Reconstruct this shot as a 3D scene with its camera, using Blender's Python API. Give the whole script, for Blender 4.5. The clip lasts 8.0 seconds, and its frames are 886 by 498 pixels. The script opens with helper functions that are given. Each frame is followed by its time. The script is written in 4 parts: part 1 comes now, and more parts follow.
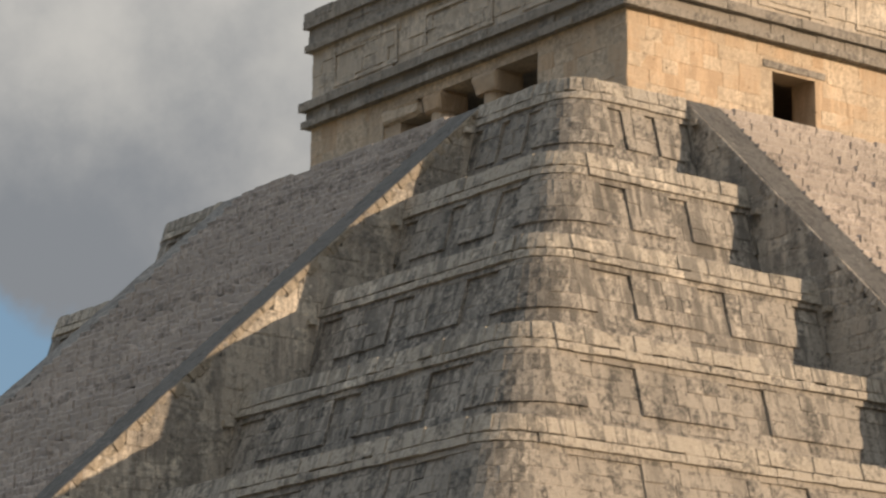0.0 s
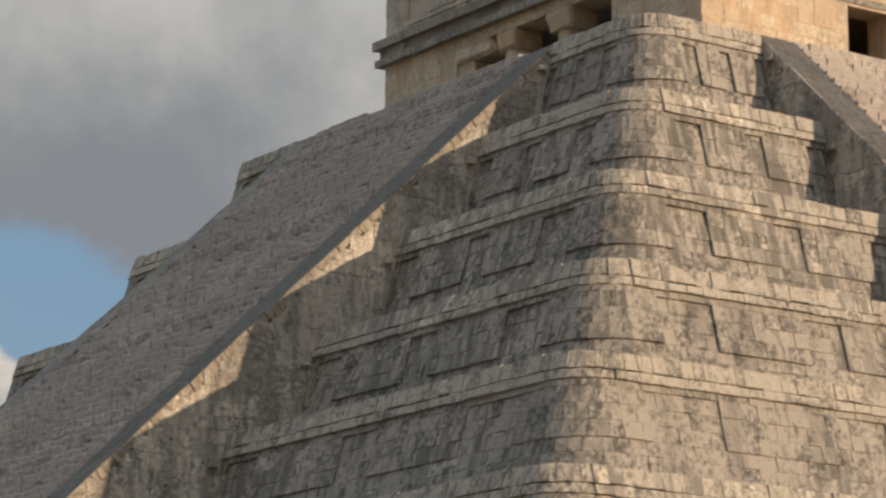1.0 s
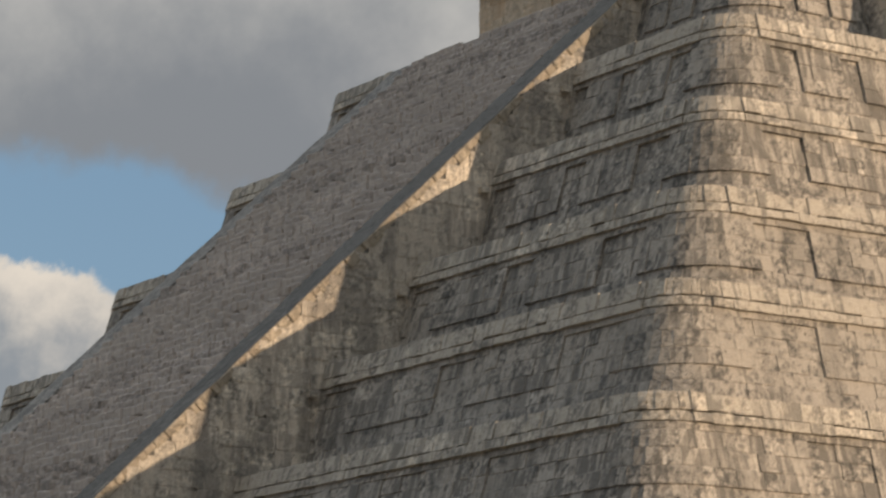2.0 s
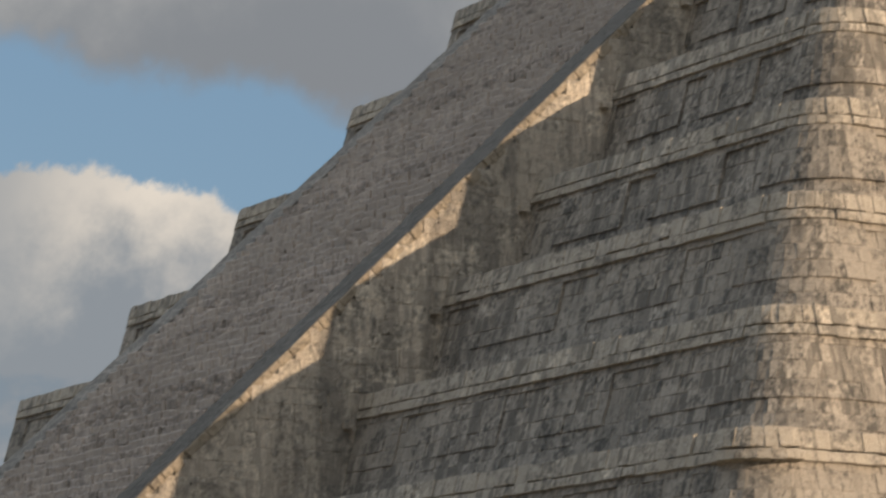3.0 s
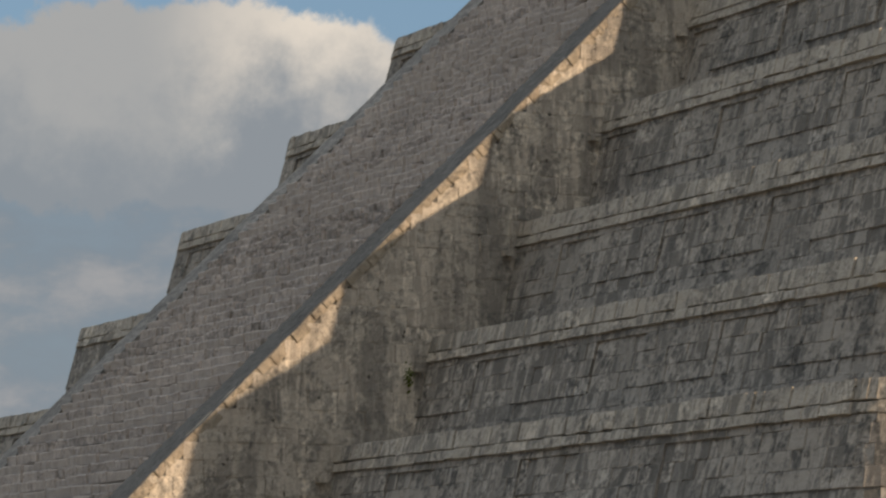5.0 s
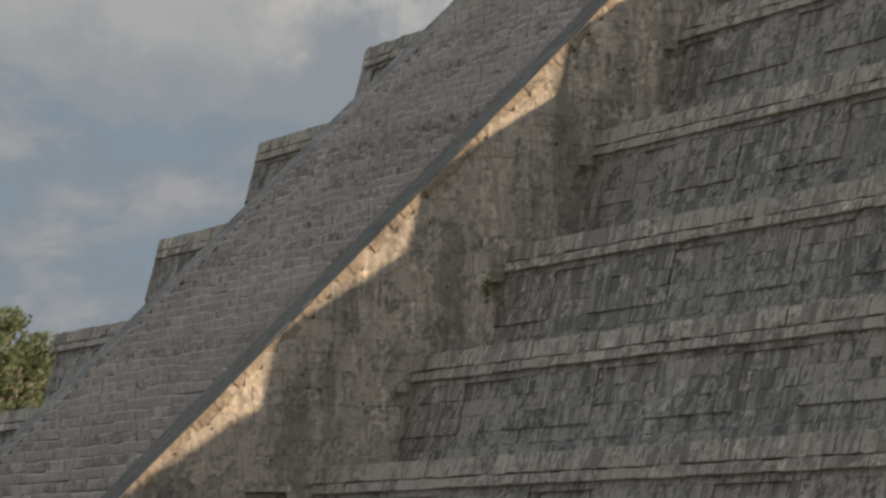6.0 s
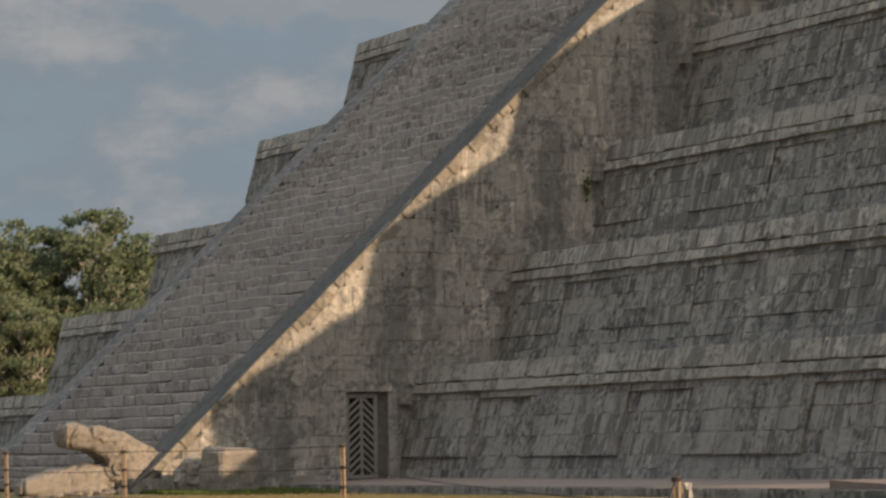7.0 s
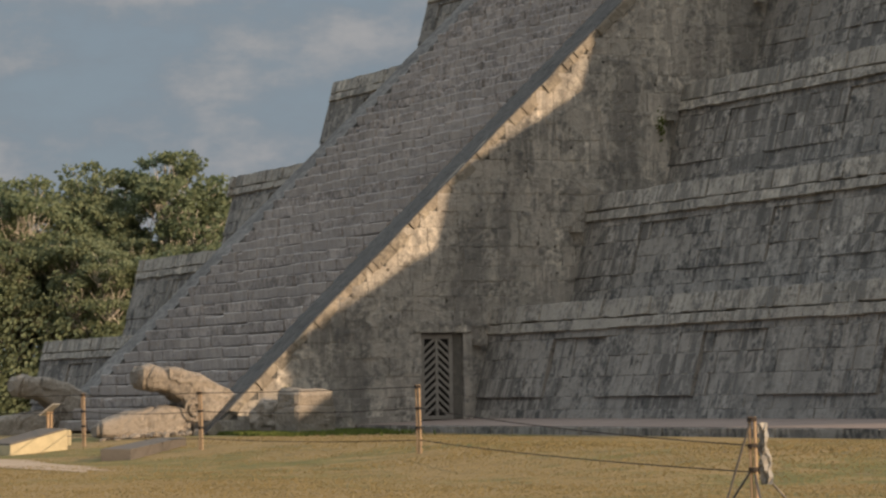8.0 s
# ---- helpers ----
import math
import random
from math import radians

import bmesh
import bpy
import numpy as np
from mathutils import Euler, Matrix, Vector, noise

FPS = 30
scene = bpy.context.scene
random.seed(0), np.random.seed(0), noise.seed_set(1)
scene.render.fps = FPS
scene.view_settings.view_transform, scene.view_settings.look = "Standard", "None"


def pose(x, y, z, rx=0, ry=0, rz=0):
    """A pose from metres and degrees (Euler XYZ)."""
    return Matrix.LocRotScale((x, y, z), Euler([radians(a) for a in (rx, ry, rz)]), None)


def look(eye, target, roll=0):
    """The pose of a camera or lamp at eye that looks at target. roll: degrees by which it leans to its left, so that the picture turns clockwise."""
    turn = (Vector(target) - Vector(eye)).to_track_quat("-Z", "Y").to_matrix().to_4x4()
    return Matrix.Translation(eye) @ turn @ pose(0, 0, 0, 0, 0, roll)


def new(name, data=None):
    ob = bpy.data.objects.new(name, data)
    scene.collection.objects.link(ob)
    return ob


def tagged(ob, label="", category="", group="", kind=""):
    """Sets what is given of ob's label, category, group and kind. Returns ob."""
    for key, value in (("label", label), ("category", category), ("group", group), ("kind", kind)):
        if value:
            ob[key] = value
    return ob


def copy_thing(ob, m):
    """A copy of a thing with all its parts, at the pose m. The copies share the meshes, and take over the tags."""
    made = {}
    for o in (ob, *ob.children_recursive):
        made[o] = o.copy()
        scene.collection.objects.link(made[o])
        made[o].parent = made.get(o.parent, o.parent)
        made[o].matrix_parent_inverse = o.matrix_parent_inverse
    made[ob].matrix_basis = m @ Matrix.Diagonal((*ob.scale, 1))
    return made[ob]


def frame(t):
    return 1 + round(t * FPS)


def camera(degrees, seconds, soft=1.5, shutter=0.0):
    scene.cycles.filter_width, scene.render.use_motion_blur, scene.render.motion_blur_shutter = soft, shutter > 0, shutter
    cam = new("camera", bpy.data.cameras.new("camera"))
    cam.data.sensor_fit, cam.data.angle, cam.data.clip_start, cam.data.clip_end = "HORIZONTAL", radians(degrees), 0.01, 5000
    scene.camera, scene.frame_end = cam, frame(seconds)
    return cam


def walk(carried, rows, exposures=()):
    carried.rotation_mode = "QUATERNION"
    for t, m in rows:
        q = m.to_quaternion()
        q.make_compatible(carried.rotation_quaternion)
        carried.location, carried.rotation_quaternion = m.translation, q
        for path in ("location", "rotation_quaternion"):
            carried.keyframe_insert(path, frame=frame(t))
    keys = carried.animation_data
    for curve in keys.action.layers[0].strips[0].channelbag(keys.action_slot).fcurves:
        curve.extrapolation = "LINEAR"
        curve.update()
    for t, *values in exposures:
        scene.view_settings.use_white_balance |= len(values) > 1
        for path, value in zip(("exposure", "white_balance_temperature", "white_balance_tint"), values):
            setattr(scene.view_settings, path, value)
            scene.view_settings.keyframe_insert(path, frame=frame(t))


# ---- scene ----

# ---- camera: a long lens on a tripod, panning and tilting down the pyramid ----
EYE = (65.057, -54.339, 1.064)
cam = camera(15.896, 8.0, soft=2.3, shutter=0.5)
PATH = [  # seconds, yaw, pitch, roll
    (0.0, 53.462, 14.048, 0.444), (0.5, 54.215, 13.537, 0.387), (1.0, 54.856, 12.919, 0.304), (1.2, 55.270, 12.690, 0.260),
    (2.3, 57.200, 11.214, 0.075), (2.5, 57.667, 10.934, 0.046), (3.0, 58.868, 10.125, -0.112), (3.5, 59.636, 9.193, -0.240),
    (4.0, 60.297, 8.300, -0.337), (4.5, 61.064, 7.634, -0.411), (4.7, 61.373, 7.380, -0.450), (5.8, 62.829, 5.838, -0.660),
    (6.0, 63.196, 5.408, -0.690), (6.5, 64.244, 4.465, -0.785), (7.0, 65.026, 3.619, -0.877), (7.5, 65.786, 2.880, -0.970),
    (8.0, 66.392, 2.573, -1.021),
]


def aim(yaw, pitch, roll):
    return pose(*EYE, 0, 0, yaw) @ pose(0, 0, 0, 90 + pitch) @ pose(0, 0, 0, 0, 0, roll)


walk(cam, [(t, aim(a, b, c)) for t, a, b, c in PATH], [(0.0, 0.6), (8.0, 0.6)])

# ---- light: low western sun through broken cloud ----
SUN = Vector((1.0, 0.54, 0.32)).normalized()
lamp = new("sun", bpy.data.lights.new("sun", "SUN"))
lamp.data.energy, lamp.data.angle, lamp.data.color = 3.5, radians(0.7), (1.0, 0.735, 0.485)
lamp.matrix_world = look((0, 0, 60), Vector((0, 0, 60)) - SUN)


class Nodes:
    """Short hand for writing node trees."""

    def __init__(self, tree):
        self.t = tree
        tree.nodes.clear()

    def __call__(self, kind, inputs=None):
        return self.feed(self.t.nodes.new(kind), inputs)

    def feed(self, n, inputs):
        for k, v in (inputs or {}).items():
            if isinstance(v, bpy.types.NodeSocket):
                self.t.links.new(v, n.inputs[k])
            else:
                n.inputs[k].default_value = v
        return n

    def math(self, op, a, b=0.0, c=0.0, clamp=False):
        n = self("ShaderNodeMath", {0: a, 1: b, 2: c})
        n.operation, n.use_clamp = op, clamp
        return n.outputs[0]

    def step(self, x, lo, hi, a=0.0, b=1.0):
        n = self("ShaderNodeMapRange", {0: x, 1: lo, 2: hi, 3: a, 4: b})
        n.interpolation_type = "SMOOTHSTEP"
        return n.outputs[0]

    def mix(self, f, a, b, mode="MIX"):
        n = self("ShaderNodeMix")
        n.data_type, n.blend_type = "RGBA", mode
        self.feed(n, {0: f, 6: a, 7: b})
        return n.outputs[2]

    def noise(self, vec, scale, detail=4.0, rough=0.55, stretch=None, warp=0.0):
        if stretch:
            vec = self("ShaderNodeMapping", {0: vec, 3: stretch}).outputs[0]
        return self("ShaderNodeTexNoise", {"Vector": vec, "Scale": scale, "Detail": detail, "Roughness": rough, "Distortion": warp}).outputs[0]


def make_world():
    world = bpy.data.worlds.new("evening_sky")
    world.use_nodes = True
    scene.world = world
    N = Nodes(world.node_tree)
    way = N("ShaderNodeTexCoord").outputs["Generated"]
    sky = N("ShaderNodeTexSky")
    sky.sky_type, sky.sun_disc = "NISHITA", False
    sky.sun_elevation, sky.sun_rotation, sky.dust_density = radians(15.7), radians(61.6), 1.5
    xyz = N("ShaderNodeSeparateXYZ", {0: way})
    el = N.math("MULTIPLY", N.math("ARCSINE", xyz.outputs[2]), 57.2958)
    az = N.math("MULTIPLY", N.math("ARCTAN2", N.math("MULTIPLY", xyz.outputs[0], -1.0), xyz.outputs[1]), 57.2958)
    n1 = N.noise(way, 7.0, 7.0, 0.52)
    n2 = N.noise(way, 30.0, 8.0, 0.62)
    n3 = N.noise(way, 16.0, 6.0, 0.6, stretch=(1, 1, 2.6))
    j1, j2, j3 = (N.math("SUBTRACT", n, 0.5) for n in (n1, n2, n3))
    # grey cloud deck above
    hang = N.math("ADD", el, N.math("MULTIPLY", N.math("SUBTRACT", 63.0, az), 0.35))
    deck = N.step(N.math("ADD", N.math("ADD", hang, N.math("MULTIPLY", j1, 7.0)), N.math("MULTIPLY", j2, 1.6)), 12.7, 13.6)
    # cumulus bank behind the stair
    dx = N.math("DIVIDE", N.math("SUBTRACT", az, 67.0), 5.2)
    dz = N.math("DIVIDE", N.math("SUBTRACT", el, 9.6), 2.05)
    rr = N.math("SQRT", N.math("ADD", N.math("MULTIPLY", dx, dx), N.math("MULTIPLY", dz, dz)))
    edge = N.math("ADD", rr, N.math("ADD", N.math("MULTIPLY", j1, 0.6), N.math("MULTIPLY", j2, 1.1)))
    heap = N.step(edge, 1.04, 0.90)
    # streaks of thin cloud low down
    low = N.math("MULTIPLY", N.step(N.math("ADD", el, N.math("MULTIPLY", j1, 3.0)), 10.8, 8.9), N.step(N.math("ADD", n3, N.math("MULTIPLY", j2, 0.3)), 0.30, 0.60, 0.80, 1.0))
    blue = N.mix(0.45, N.mix(1.0, sky.outputs[0], (0.085, 0.085, 0.085, 1), "MULTIPLY"), (0.22, 0.37, 0.55, 1))
    grey = N.mix(N.step(N.math("ADD", N.math("ADD", n1, N.math("MULTIPLY", j2, 0.25)), N.math("MULTIPLY", N.math("SUBTRACT", N.math("MINIMUM", el, 21.0), 15.6), 0.085)), 0.36, 0.80), (0.225, 0.238, 0.255, 1), (0.54, 0.52, 0.485, 1))
    lit = N.step(N.math("ADD", N.math("ADD", dz, N.math("MULTIPLY", j2, 2.8)), N.math("MULTIPLY", j1, 2.2)), -0.7, 0.8)
    lit = N.math("MULTIPLY", lit, N.step(N.math("ADD", az, N.math("MULTIPLY", j1, 5.0)), 68.0, 64.2, 0.25, 1.0))
    white = N.mix(lit, (0.25, 0.275, 0.30, 1), (0.72, 0.645, 0.555, 1))
    thin = N.mix(N.step(N.math("ADD", n3, N.math("MULTIPLY", j2, 0.5)), 0.42, 0.72), (0.205, 0.24, 0.275, 1), (0.335, 0.335, 0.34, 1))
    # the cloud cover overhead glows with scattered evening light
    glow = N.step(el, 22.0, 60.0, 1.0, 1.95)
    c = N.mix(low, blue, thin)
    c = N.mix(heap, c, white)
    c = N.mix(deck, c, grey)
    c = N.mix(N.step(el, 20.0, 45.0), c, N.mix(1.0, c, (0.90, 1.0, 1.10, 1), "MULTIPLY"))
    N("ShaderNodeOutputWorld", {0: N("ShaderNodeBackground", {0: c, 1: N.math("MULTIPLY", glow, 0.70)}).outputs[0]})


make_world()


# ---- materials ----
def material(name, build):
    m = bpy.data.materials.new(name)
    m.use_nodes = True
    N = Nodes(m.node_tree)
    shader = build(N)
    N("ShaderNodeOutputMaterial", {0: shader.outputs[0]})
    return m


def finish(N, colour, rough, height=None, strength=0.5, dist=0.03, metallic=0.0):
    ins = {"Base Color": colour, "Roughness": rough, "Metallic": metallic, "Specular IOR Level": 0.25}
    if height is not None:
        ins["Normal"] = N("ShaderNodeBump", {"Height": height, "Strength": strength, "Distance": dist}).outputs[0]
    return N("ShaderNodeBsdfPrincipled", ins)


def stone_material(name, pale, mid, dark, streak=0.5, lichen=0.5, vary=0.5, bump=0.6, drape=0.0):
    """Weathered limestone: tone stone by stone, run-off streaks, black lichen, pits."""

    def build(N):
        geo = N("ShaderNodeNewGeometry")
        pos = geo.outputs["Position"]
        rnd = N.math("FRACT", N.math("ADD", N("ShaderNodeObjectInfo").outputs["Random"], geo.outputs["Random Per Island"]))
        big = N.noise(pos, 0.20, 5, 0.6)
        med = N.noise(pos, 1.6, 7, 0.7, warp=0.4)
        fine = N.noise(pos, 8.0, 8, 0.72)
        grit = N.noise(pos, 34.0, 4, 0.7)
        # run-off streaks follow the slope of each face
        p3, n3 = N("ShaderNodeSeparateXYZ", {0: pos}), N("ShaderNodeSeparateXYZ", {0: geo.outputs["True Normal"]})
        wx, wy = N.math("POWER", n3.outputs[1], 2.0), N.math("POWER", n3.outputs[0], 2.0)
        along = N.math("DIVIDE", N.math("ADD", N.math("MULTIPLY", p3.outputs[0], wx), N.math("MULTIPLY", p3.outputs[1], wy)), N.math("ADD", N.math("ADD", wx, wy), 0.001))
        face = N("ShaderNodeCombineXYZ", {0: along, 1: N.math("MULTIPLY", p3.outputs[2], 1.0), 2: N.math("MULTIPLY", wx, 7.0)}).outputs[0]
        run1 = N.noise(face, 4.2, 6, 0.65, stretch=(1, 0.13, 1), warp=0.15)
        run2 = N.noise(face, 1.2, 5, 0.6, stretch=(1, 0.25, 1), warp=0.2)
        c = lambda n, k: N.math("MULTIPLY", N.math("SUBTRACT", n, 0.5), k)
        tone = N.math("ADD", N.math("ADD", N.math("ADD", 0.5, c(rnd, vary)), c(med, 1.1)), c(fine, 0.8))
        col = N.mix(N.step(tone, 0.22, 0.80), mid, pale)
        col = N.mix(N.math("MULTIPLY", N.step(N.math("ADD", run1, c(fine, 0.2)), 0.56, 0.47), 0.9 * streak), col, N.mix(1.0, col, (0.46, 0.465, 0.475, 1), "MULTIPLY"))
        patch = N.step(N.math("ADD", N.noise(pos, 0.8, 6, 0.65, warp=0.5), N.math("ADD", c(fine, 0.30), c(rnd, 0.20))), 0.47, 0.65)
        col = N.mix(N.math("MULTIPLY", patch, 0.72 * lichen), col, N.mix(0.65, col, dark))
        col = N.mix(N.math("MULTIPLY", N.step(rnd, 0.78, 0.92), 0.45 * vary), col, pale)
        runs = N.math("ADD", N.math("ADD", N.math("MULTIPLY", run1, 0.55), N.math("MULTIPLY", run2, 0.45)), N.math("ADD", c(big, 0.7), N.math("ADD", c(fine, 0.25), c(rnd, 0.07))))
        col = N.mix(N.math("MULTIPLY", N.step(runs, 0.465, 0.55), streak), col, dark)
        pale_runs = N.step(N.math("ADD", N.math("MULTIPLY", run1, 0.8), c(med, 0.5)), 0.48, 0.56, 1.0, 0.0)
        col = N.mix(N.math("MULTIPLY", N.math("MULTIPLY", pale_runs, N.step(runs, 0.44, 0.52)), 0.55 * streak), col, pale)
        if drape > 0.6:      # blotches a hand or two across, where the face has flaked
            blot = N.step(N.math("ADD", N.noise(pos, 2.4, 5, 0.6, warp=0.6), N.math("ADD", c(rnd, 0.16), c(fine, 0.3))), 0.51, 0.64)
            col = N.mix(N.math("MULTIPLY", blot, 0.45), col, N.mix(0.5, col, dark))
        if drape:      # broad black run-off stains below the ledges
            run3 = N.noise(face, 1.0, 4, 0.55, stretch=(1, 0.17, 1), warp=0.35)
            stain = N.step(N.math("ADD", run3, N.math("ADD", c(fine, 0.22), c(med, 0.25))), 0.49, 0.60)
            col = N.mix(N.math("MULTIPLY", stain, drape), col, N.mix(0.6, col, dark))
        spots = N.step(N.math("ADD", N.math("MULTIPLY", fine, 0.7), N.math("ADD", N.math("MULTIPLY", med, 0.4), c(rnd, 0.16))), 0.51, 0.72)
        col = N.mix(N.math("MULTIPLY", spots, lichen), col, dark)
        cell = N("ShaderNodeTexVoronoi", {"Vector": pos, "Scale": 3.6, "Randomness": 1.0}).outputs["Distance"]
        hole = N.math("MULTIPLY", N.step(N.math("ADD", cell, c(fine, 0.25)), 0.14, 0.05), N.step(med, 0.50, 0.60))
        col = N.mix(N.math("MULTIPLY", hole, 0.75), col, (0.035, 0.033, 0.03, 1))
        col = N.mix(N.math("MULTIPLY", N.step(grit, 0.35, 0.7), 0.25), col, N.mix(0.5, col, dark))
        h = N.math("SUBTRACT", N.math("ADD", N.math("ADD", N.math("MULTIPLY", fine, 1.0), N.math("MULTIPLY", med, 0.8)), N.math("MULTIPLY", grit, 0.22)), N.math("MULTIPLY", hole, 0.9))
        return finish(N, col, 0.93, h, bump, 0.07)

    return material(name, build)


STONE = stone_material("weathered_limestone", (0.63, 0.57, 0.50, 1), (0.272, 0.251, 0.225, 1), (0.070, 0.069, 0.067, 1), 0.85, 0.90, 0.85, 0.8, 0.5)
MOULD = stone_material("moulding_limestone", (0.79, 0.71, 0.605, 1), (0.36, 0.332, 0.293, 1), (0.09, 0.088, 0.085, 1), 0.78, 0.80, 0.95, 0.9)
STAIR = stone_material("stair_limestone", (0.72, 0.635, 0.585, 1), (0.452, 0.405, 0.371, 1), (0.10, 0.094, 0.088, 1), 0.40, 0.68, 0.6, 0.9)
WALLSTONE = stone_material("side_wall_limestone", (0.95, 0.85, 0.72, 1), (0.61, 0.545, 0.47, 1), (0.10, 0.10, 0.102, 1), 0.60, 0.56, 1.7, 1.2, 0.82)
CAPSTONE = stone_material("cap_limestone", (0.60, 0.52, 0.41, 1), (0.35, 0.30, 0.24, 1), (0.11, 0.10, 0.088, 1), 0.5, 0.7, 0.9, 1.0)
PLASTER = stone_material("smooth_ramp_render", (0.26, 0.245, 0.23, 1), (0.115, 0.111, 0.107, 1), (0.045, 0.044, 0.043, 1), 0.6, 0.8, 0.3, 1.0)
PALERAMP = stone_material("pale_ramp_limestone", (0.47, 0.44, 0.41, 1), (0.27, 0.255, 0.24, 1), (0.08, 0.077, 0.074, 1), 0.5, 0.8, 0.3, 0.9)
TEMPLE = stone_material("temple_limestone", (0.80, 0.665, 0.515, 1), (0.56, 0.42, 0.295, 1), (0.20, 0.165, 0.13, 1), 0.35, 0.5, 0.9, 0.7)
FRIEZE = stone_material("temple_frieze_limestone", (0.86, 0.765, 0.65, 1), (0.58, 0.51, 0.43, 1), (0.14, 0.132, 0.122, 1), 0.6, 0.6, 0.7, 0.8)
TEMPLE_GREY = stone_material("temple_cornice_limestone", (0.56, 0.51, 0.452, 1), (0.32, 0.296, 0.266, 1), (0.085, 0.082, 0.079, 1), 0.65, 0.7, 0.6, 0.9)
MORTAR = stone_material("old_mortar", (0.30, 0.27, 0.225, 1), (0.20, 0.18, 0.155, 1), (0.08, 0.075, 0.068, 1), 0.6, 0.5, 0.2)
SERPENT = stone_material("carved_limestone", (0.58, 0.50, 0.415, 1), (0.35, 0.305, 0.255, 1), (0.10, 0.09, 0.08, 1), 0.45, 0.7, 0.3, 1.0)


def plain(name, colour, rough=0.7, grain=20.0, amount=0.35, metallic=0.0):
    def build(N):
        pos = N("ShaderNodeNewGeometry").outputs["Position"]
        a, b = N.noise(pos, grain, 5, 0.6), N.noise(pos, grain * 0.12, 4, 0.6)
        f = N.math("MULTIPLY", N.step(N.math("ADD", N.math("MULTIPLY", a, 0.6), N.math("MULTIPLY", b, 0.4)), 0.35, 0.65), amount)
        dark = tuple(c * 0.45 for c in colour[:3]) + (1,)
        return finish(N, N.mix(f, colour, dark), rough, a, 0.3, 0.01, metallic)

    return material(name, build)


def ground_material():
    def build(N):
        pos = N("ShaderNodeNewGeometry").outputs["Position"]
        big, med, fine = N.noise(pos, 0.22, 6, 0.65), N.noise(pos, 1.5, 7, 0.7), N.noise(pos, 11.0, 6, 0.75)
        green = N.step(N.math("ADD", N.math("ADD", big, N.math("MULTIPLY", N.math("SUBTRACT", med, 0.5), 0.7)), N.math("MULTIPLY", N.math("SUBTRACT", fine, 0.5), 0.3)), 0.47, 0.62)
        col = N.mix(green, (0.275, 0.198, 0.093, 1), (0.155, 0.15, 0.055, 1))
        col = N.mix(N.step(N.math("ADD", N.math("MULTIPLY", med, 0.5), N.math("MULTIPLY", fine, 0.5)), 0.50, 0.64), col, (0.14, 0.10, 0.052, 1))
        bare = N.step(N.math("ADD", med, N.math("MULTIPLY", N.math("SUBTRACT", fine, 0.5), 0.5)), 0.60, 0.74)
        col = N.mix(N.math("MULTIPLY", bare, 0.6), col, (0.36, 0.275, 0.185, 1))
        return finish(N, col, 0.95, fine, 0.7, 0.05)

    return material("dry_lawn", build)


def leaf_material(name, a, b):
    def build(N):
        geo = N("ShaderNodeNewGeometry")
        n = N.noise(geo.outputs["Position"], 0.5, 3, 0.6)
        f = N.math("ADD", N.math("MULTIPLY", geo.outputs["Random Per Island"], 0.4), N.math("ADD", N.math("MULTIPLY", n, 0.3), N.math("MULTIPLY", N("ShaderNodeObjectInfo").outputs["Random"], 0.3)))
        col = N.mix(f, a, b)
        thin = N("ShaderNodeBsdfTranslucent", {0: col})
        return N("ShaderNodeMixShader", {0: 0.4, 1: finish(N, col, 0.7).outputs[0], 2: thin.outputs[0]})

    return material(name, build)


LAWN = ground_material()
DRY = leaf_material("dry_grass", (0.265, 0.22, 0.105, 1), (0.36, 0.275, 0.14, 1))
EARTH = plain("trodden_earth", (0.26, 0.20, 0.17, 1), 0.95, 6.0)
GRASS = leaf_material("green_grass", (0.08, 0.12, 0.03, 1), (0.19, 0.22, 0.06, 1))
LEAF = leaf_material("forest_leaf", (0.118, 0.155, 0.085, 1), (0.22, 0.242, 0.142, 1))
BARK = plain("pale_bark", (0.50, 0.455, 0.39, 1), 0.9, 6.0)
WOOD = plain("weathered_gate_wood", (0.31, 0.28, 0.245, 1), 0.8, 9.0)
POST = plain("varnished_post_wood", (0.40, 0.285, 0.185, 1), 0.6, 12.0)
ROPE = plain("dark_rope", (0.05, 0.04, 0.035, 1), 0.9, 30.0)
INTERIOR_SHADE = plain("interior_shade", (0.03, 0.027, 0.024, 1), 0.95, 3.0)
STEEL = plain("dull_steel", (0.13, 0.12, 0.11, 1), 0.5, 20.0, 0.4, 0.6)
PLASTIC = plain("grey_sheeting", (0.33, 0.31, 0.28, 1), 0.5, 14.0)
YELLOW = plain("yellow_rendered_stone", (0.50, 0.43, 0.28, 1), 0.9, 5.0)
PATHWAY = plain("pale_path_earth", (0.44, 0.34, 0.25, 1), 0.95, 5.0)
SLAB = plain("grey_slab_stone", (0.14, 0.124, 0.11, 1), 0.9, 7.0)


# ---- building tools ----
def mesh_object(name, verts, faces, mat, parent=None, label="", smooth=False):
    me = bpy.data.meshes.new(name)
    me.from_pydata([tuple(map(float, v)) for v in verts], [], [tuple(f) for f in faces])
    me.materials.append(mat)
    if smooth:
        me.polygons.foreach_set("use_smooth", [True] * len(me.polygons))
    me.update()
    ob = new(name, me)
    ob.parent = parent
    if label:
        ob["label"] = label
    return ob


def part(name, bm, mat, parent=None, label="", smooth=False):
    bmesh.ops.recalc_face_normals(bm, faces=bm.faces)
    me = bpy.data.meshes.new(name)
    bm.to_mesh(me)
    bm.free()
    me.materials.append(mat)
    if smooth:
        me.polygons.foreach_set("use_smooth", [True] * len(me.polygons))
    ob = new(name, me)
    ob.parent = parent
    if label:
        ob["label"] = label
    return ob


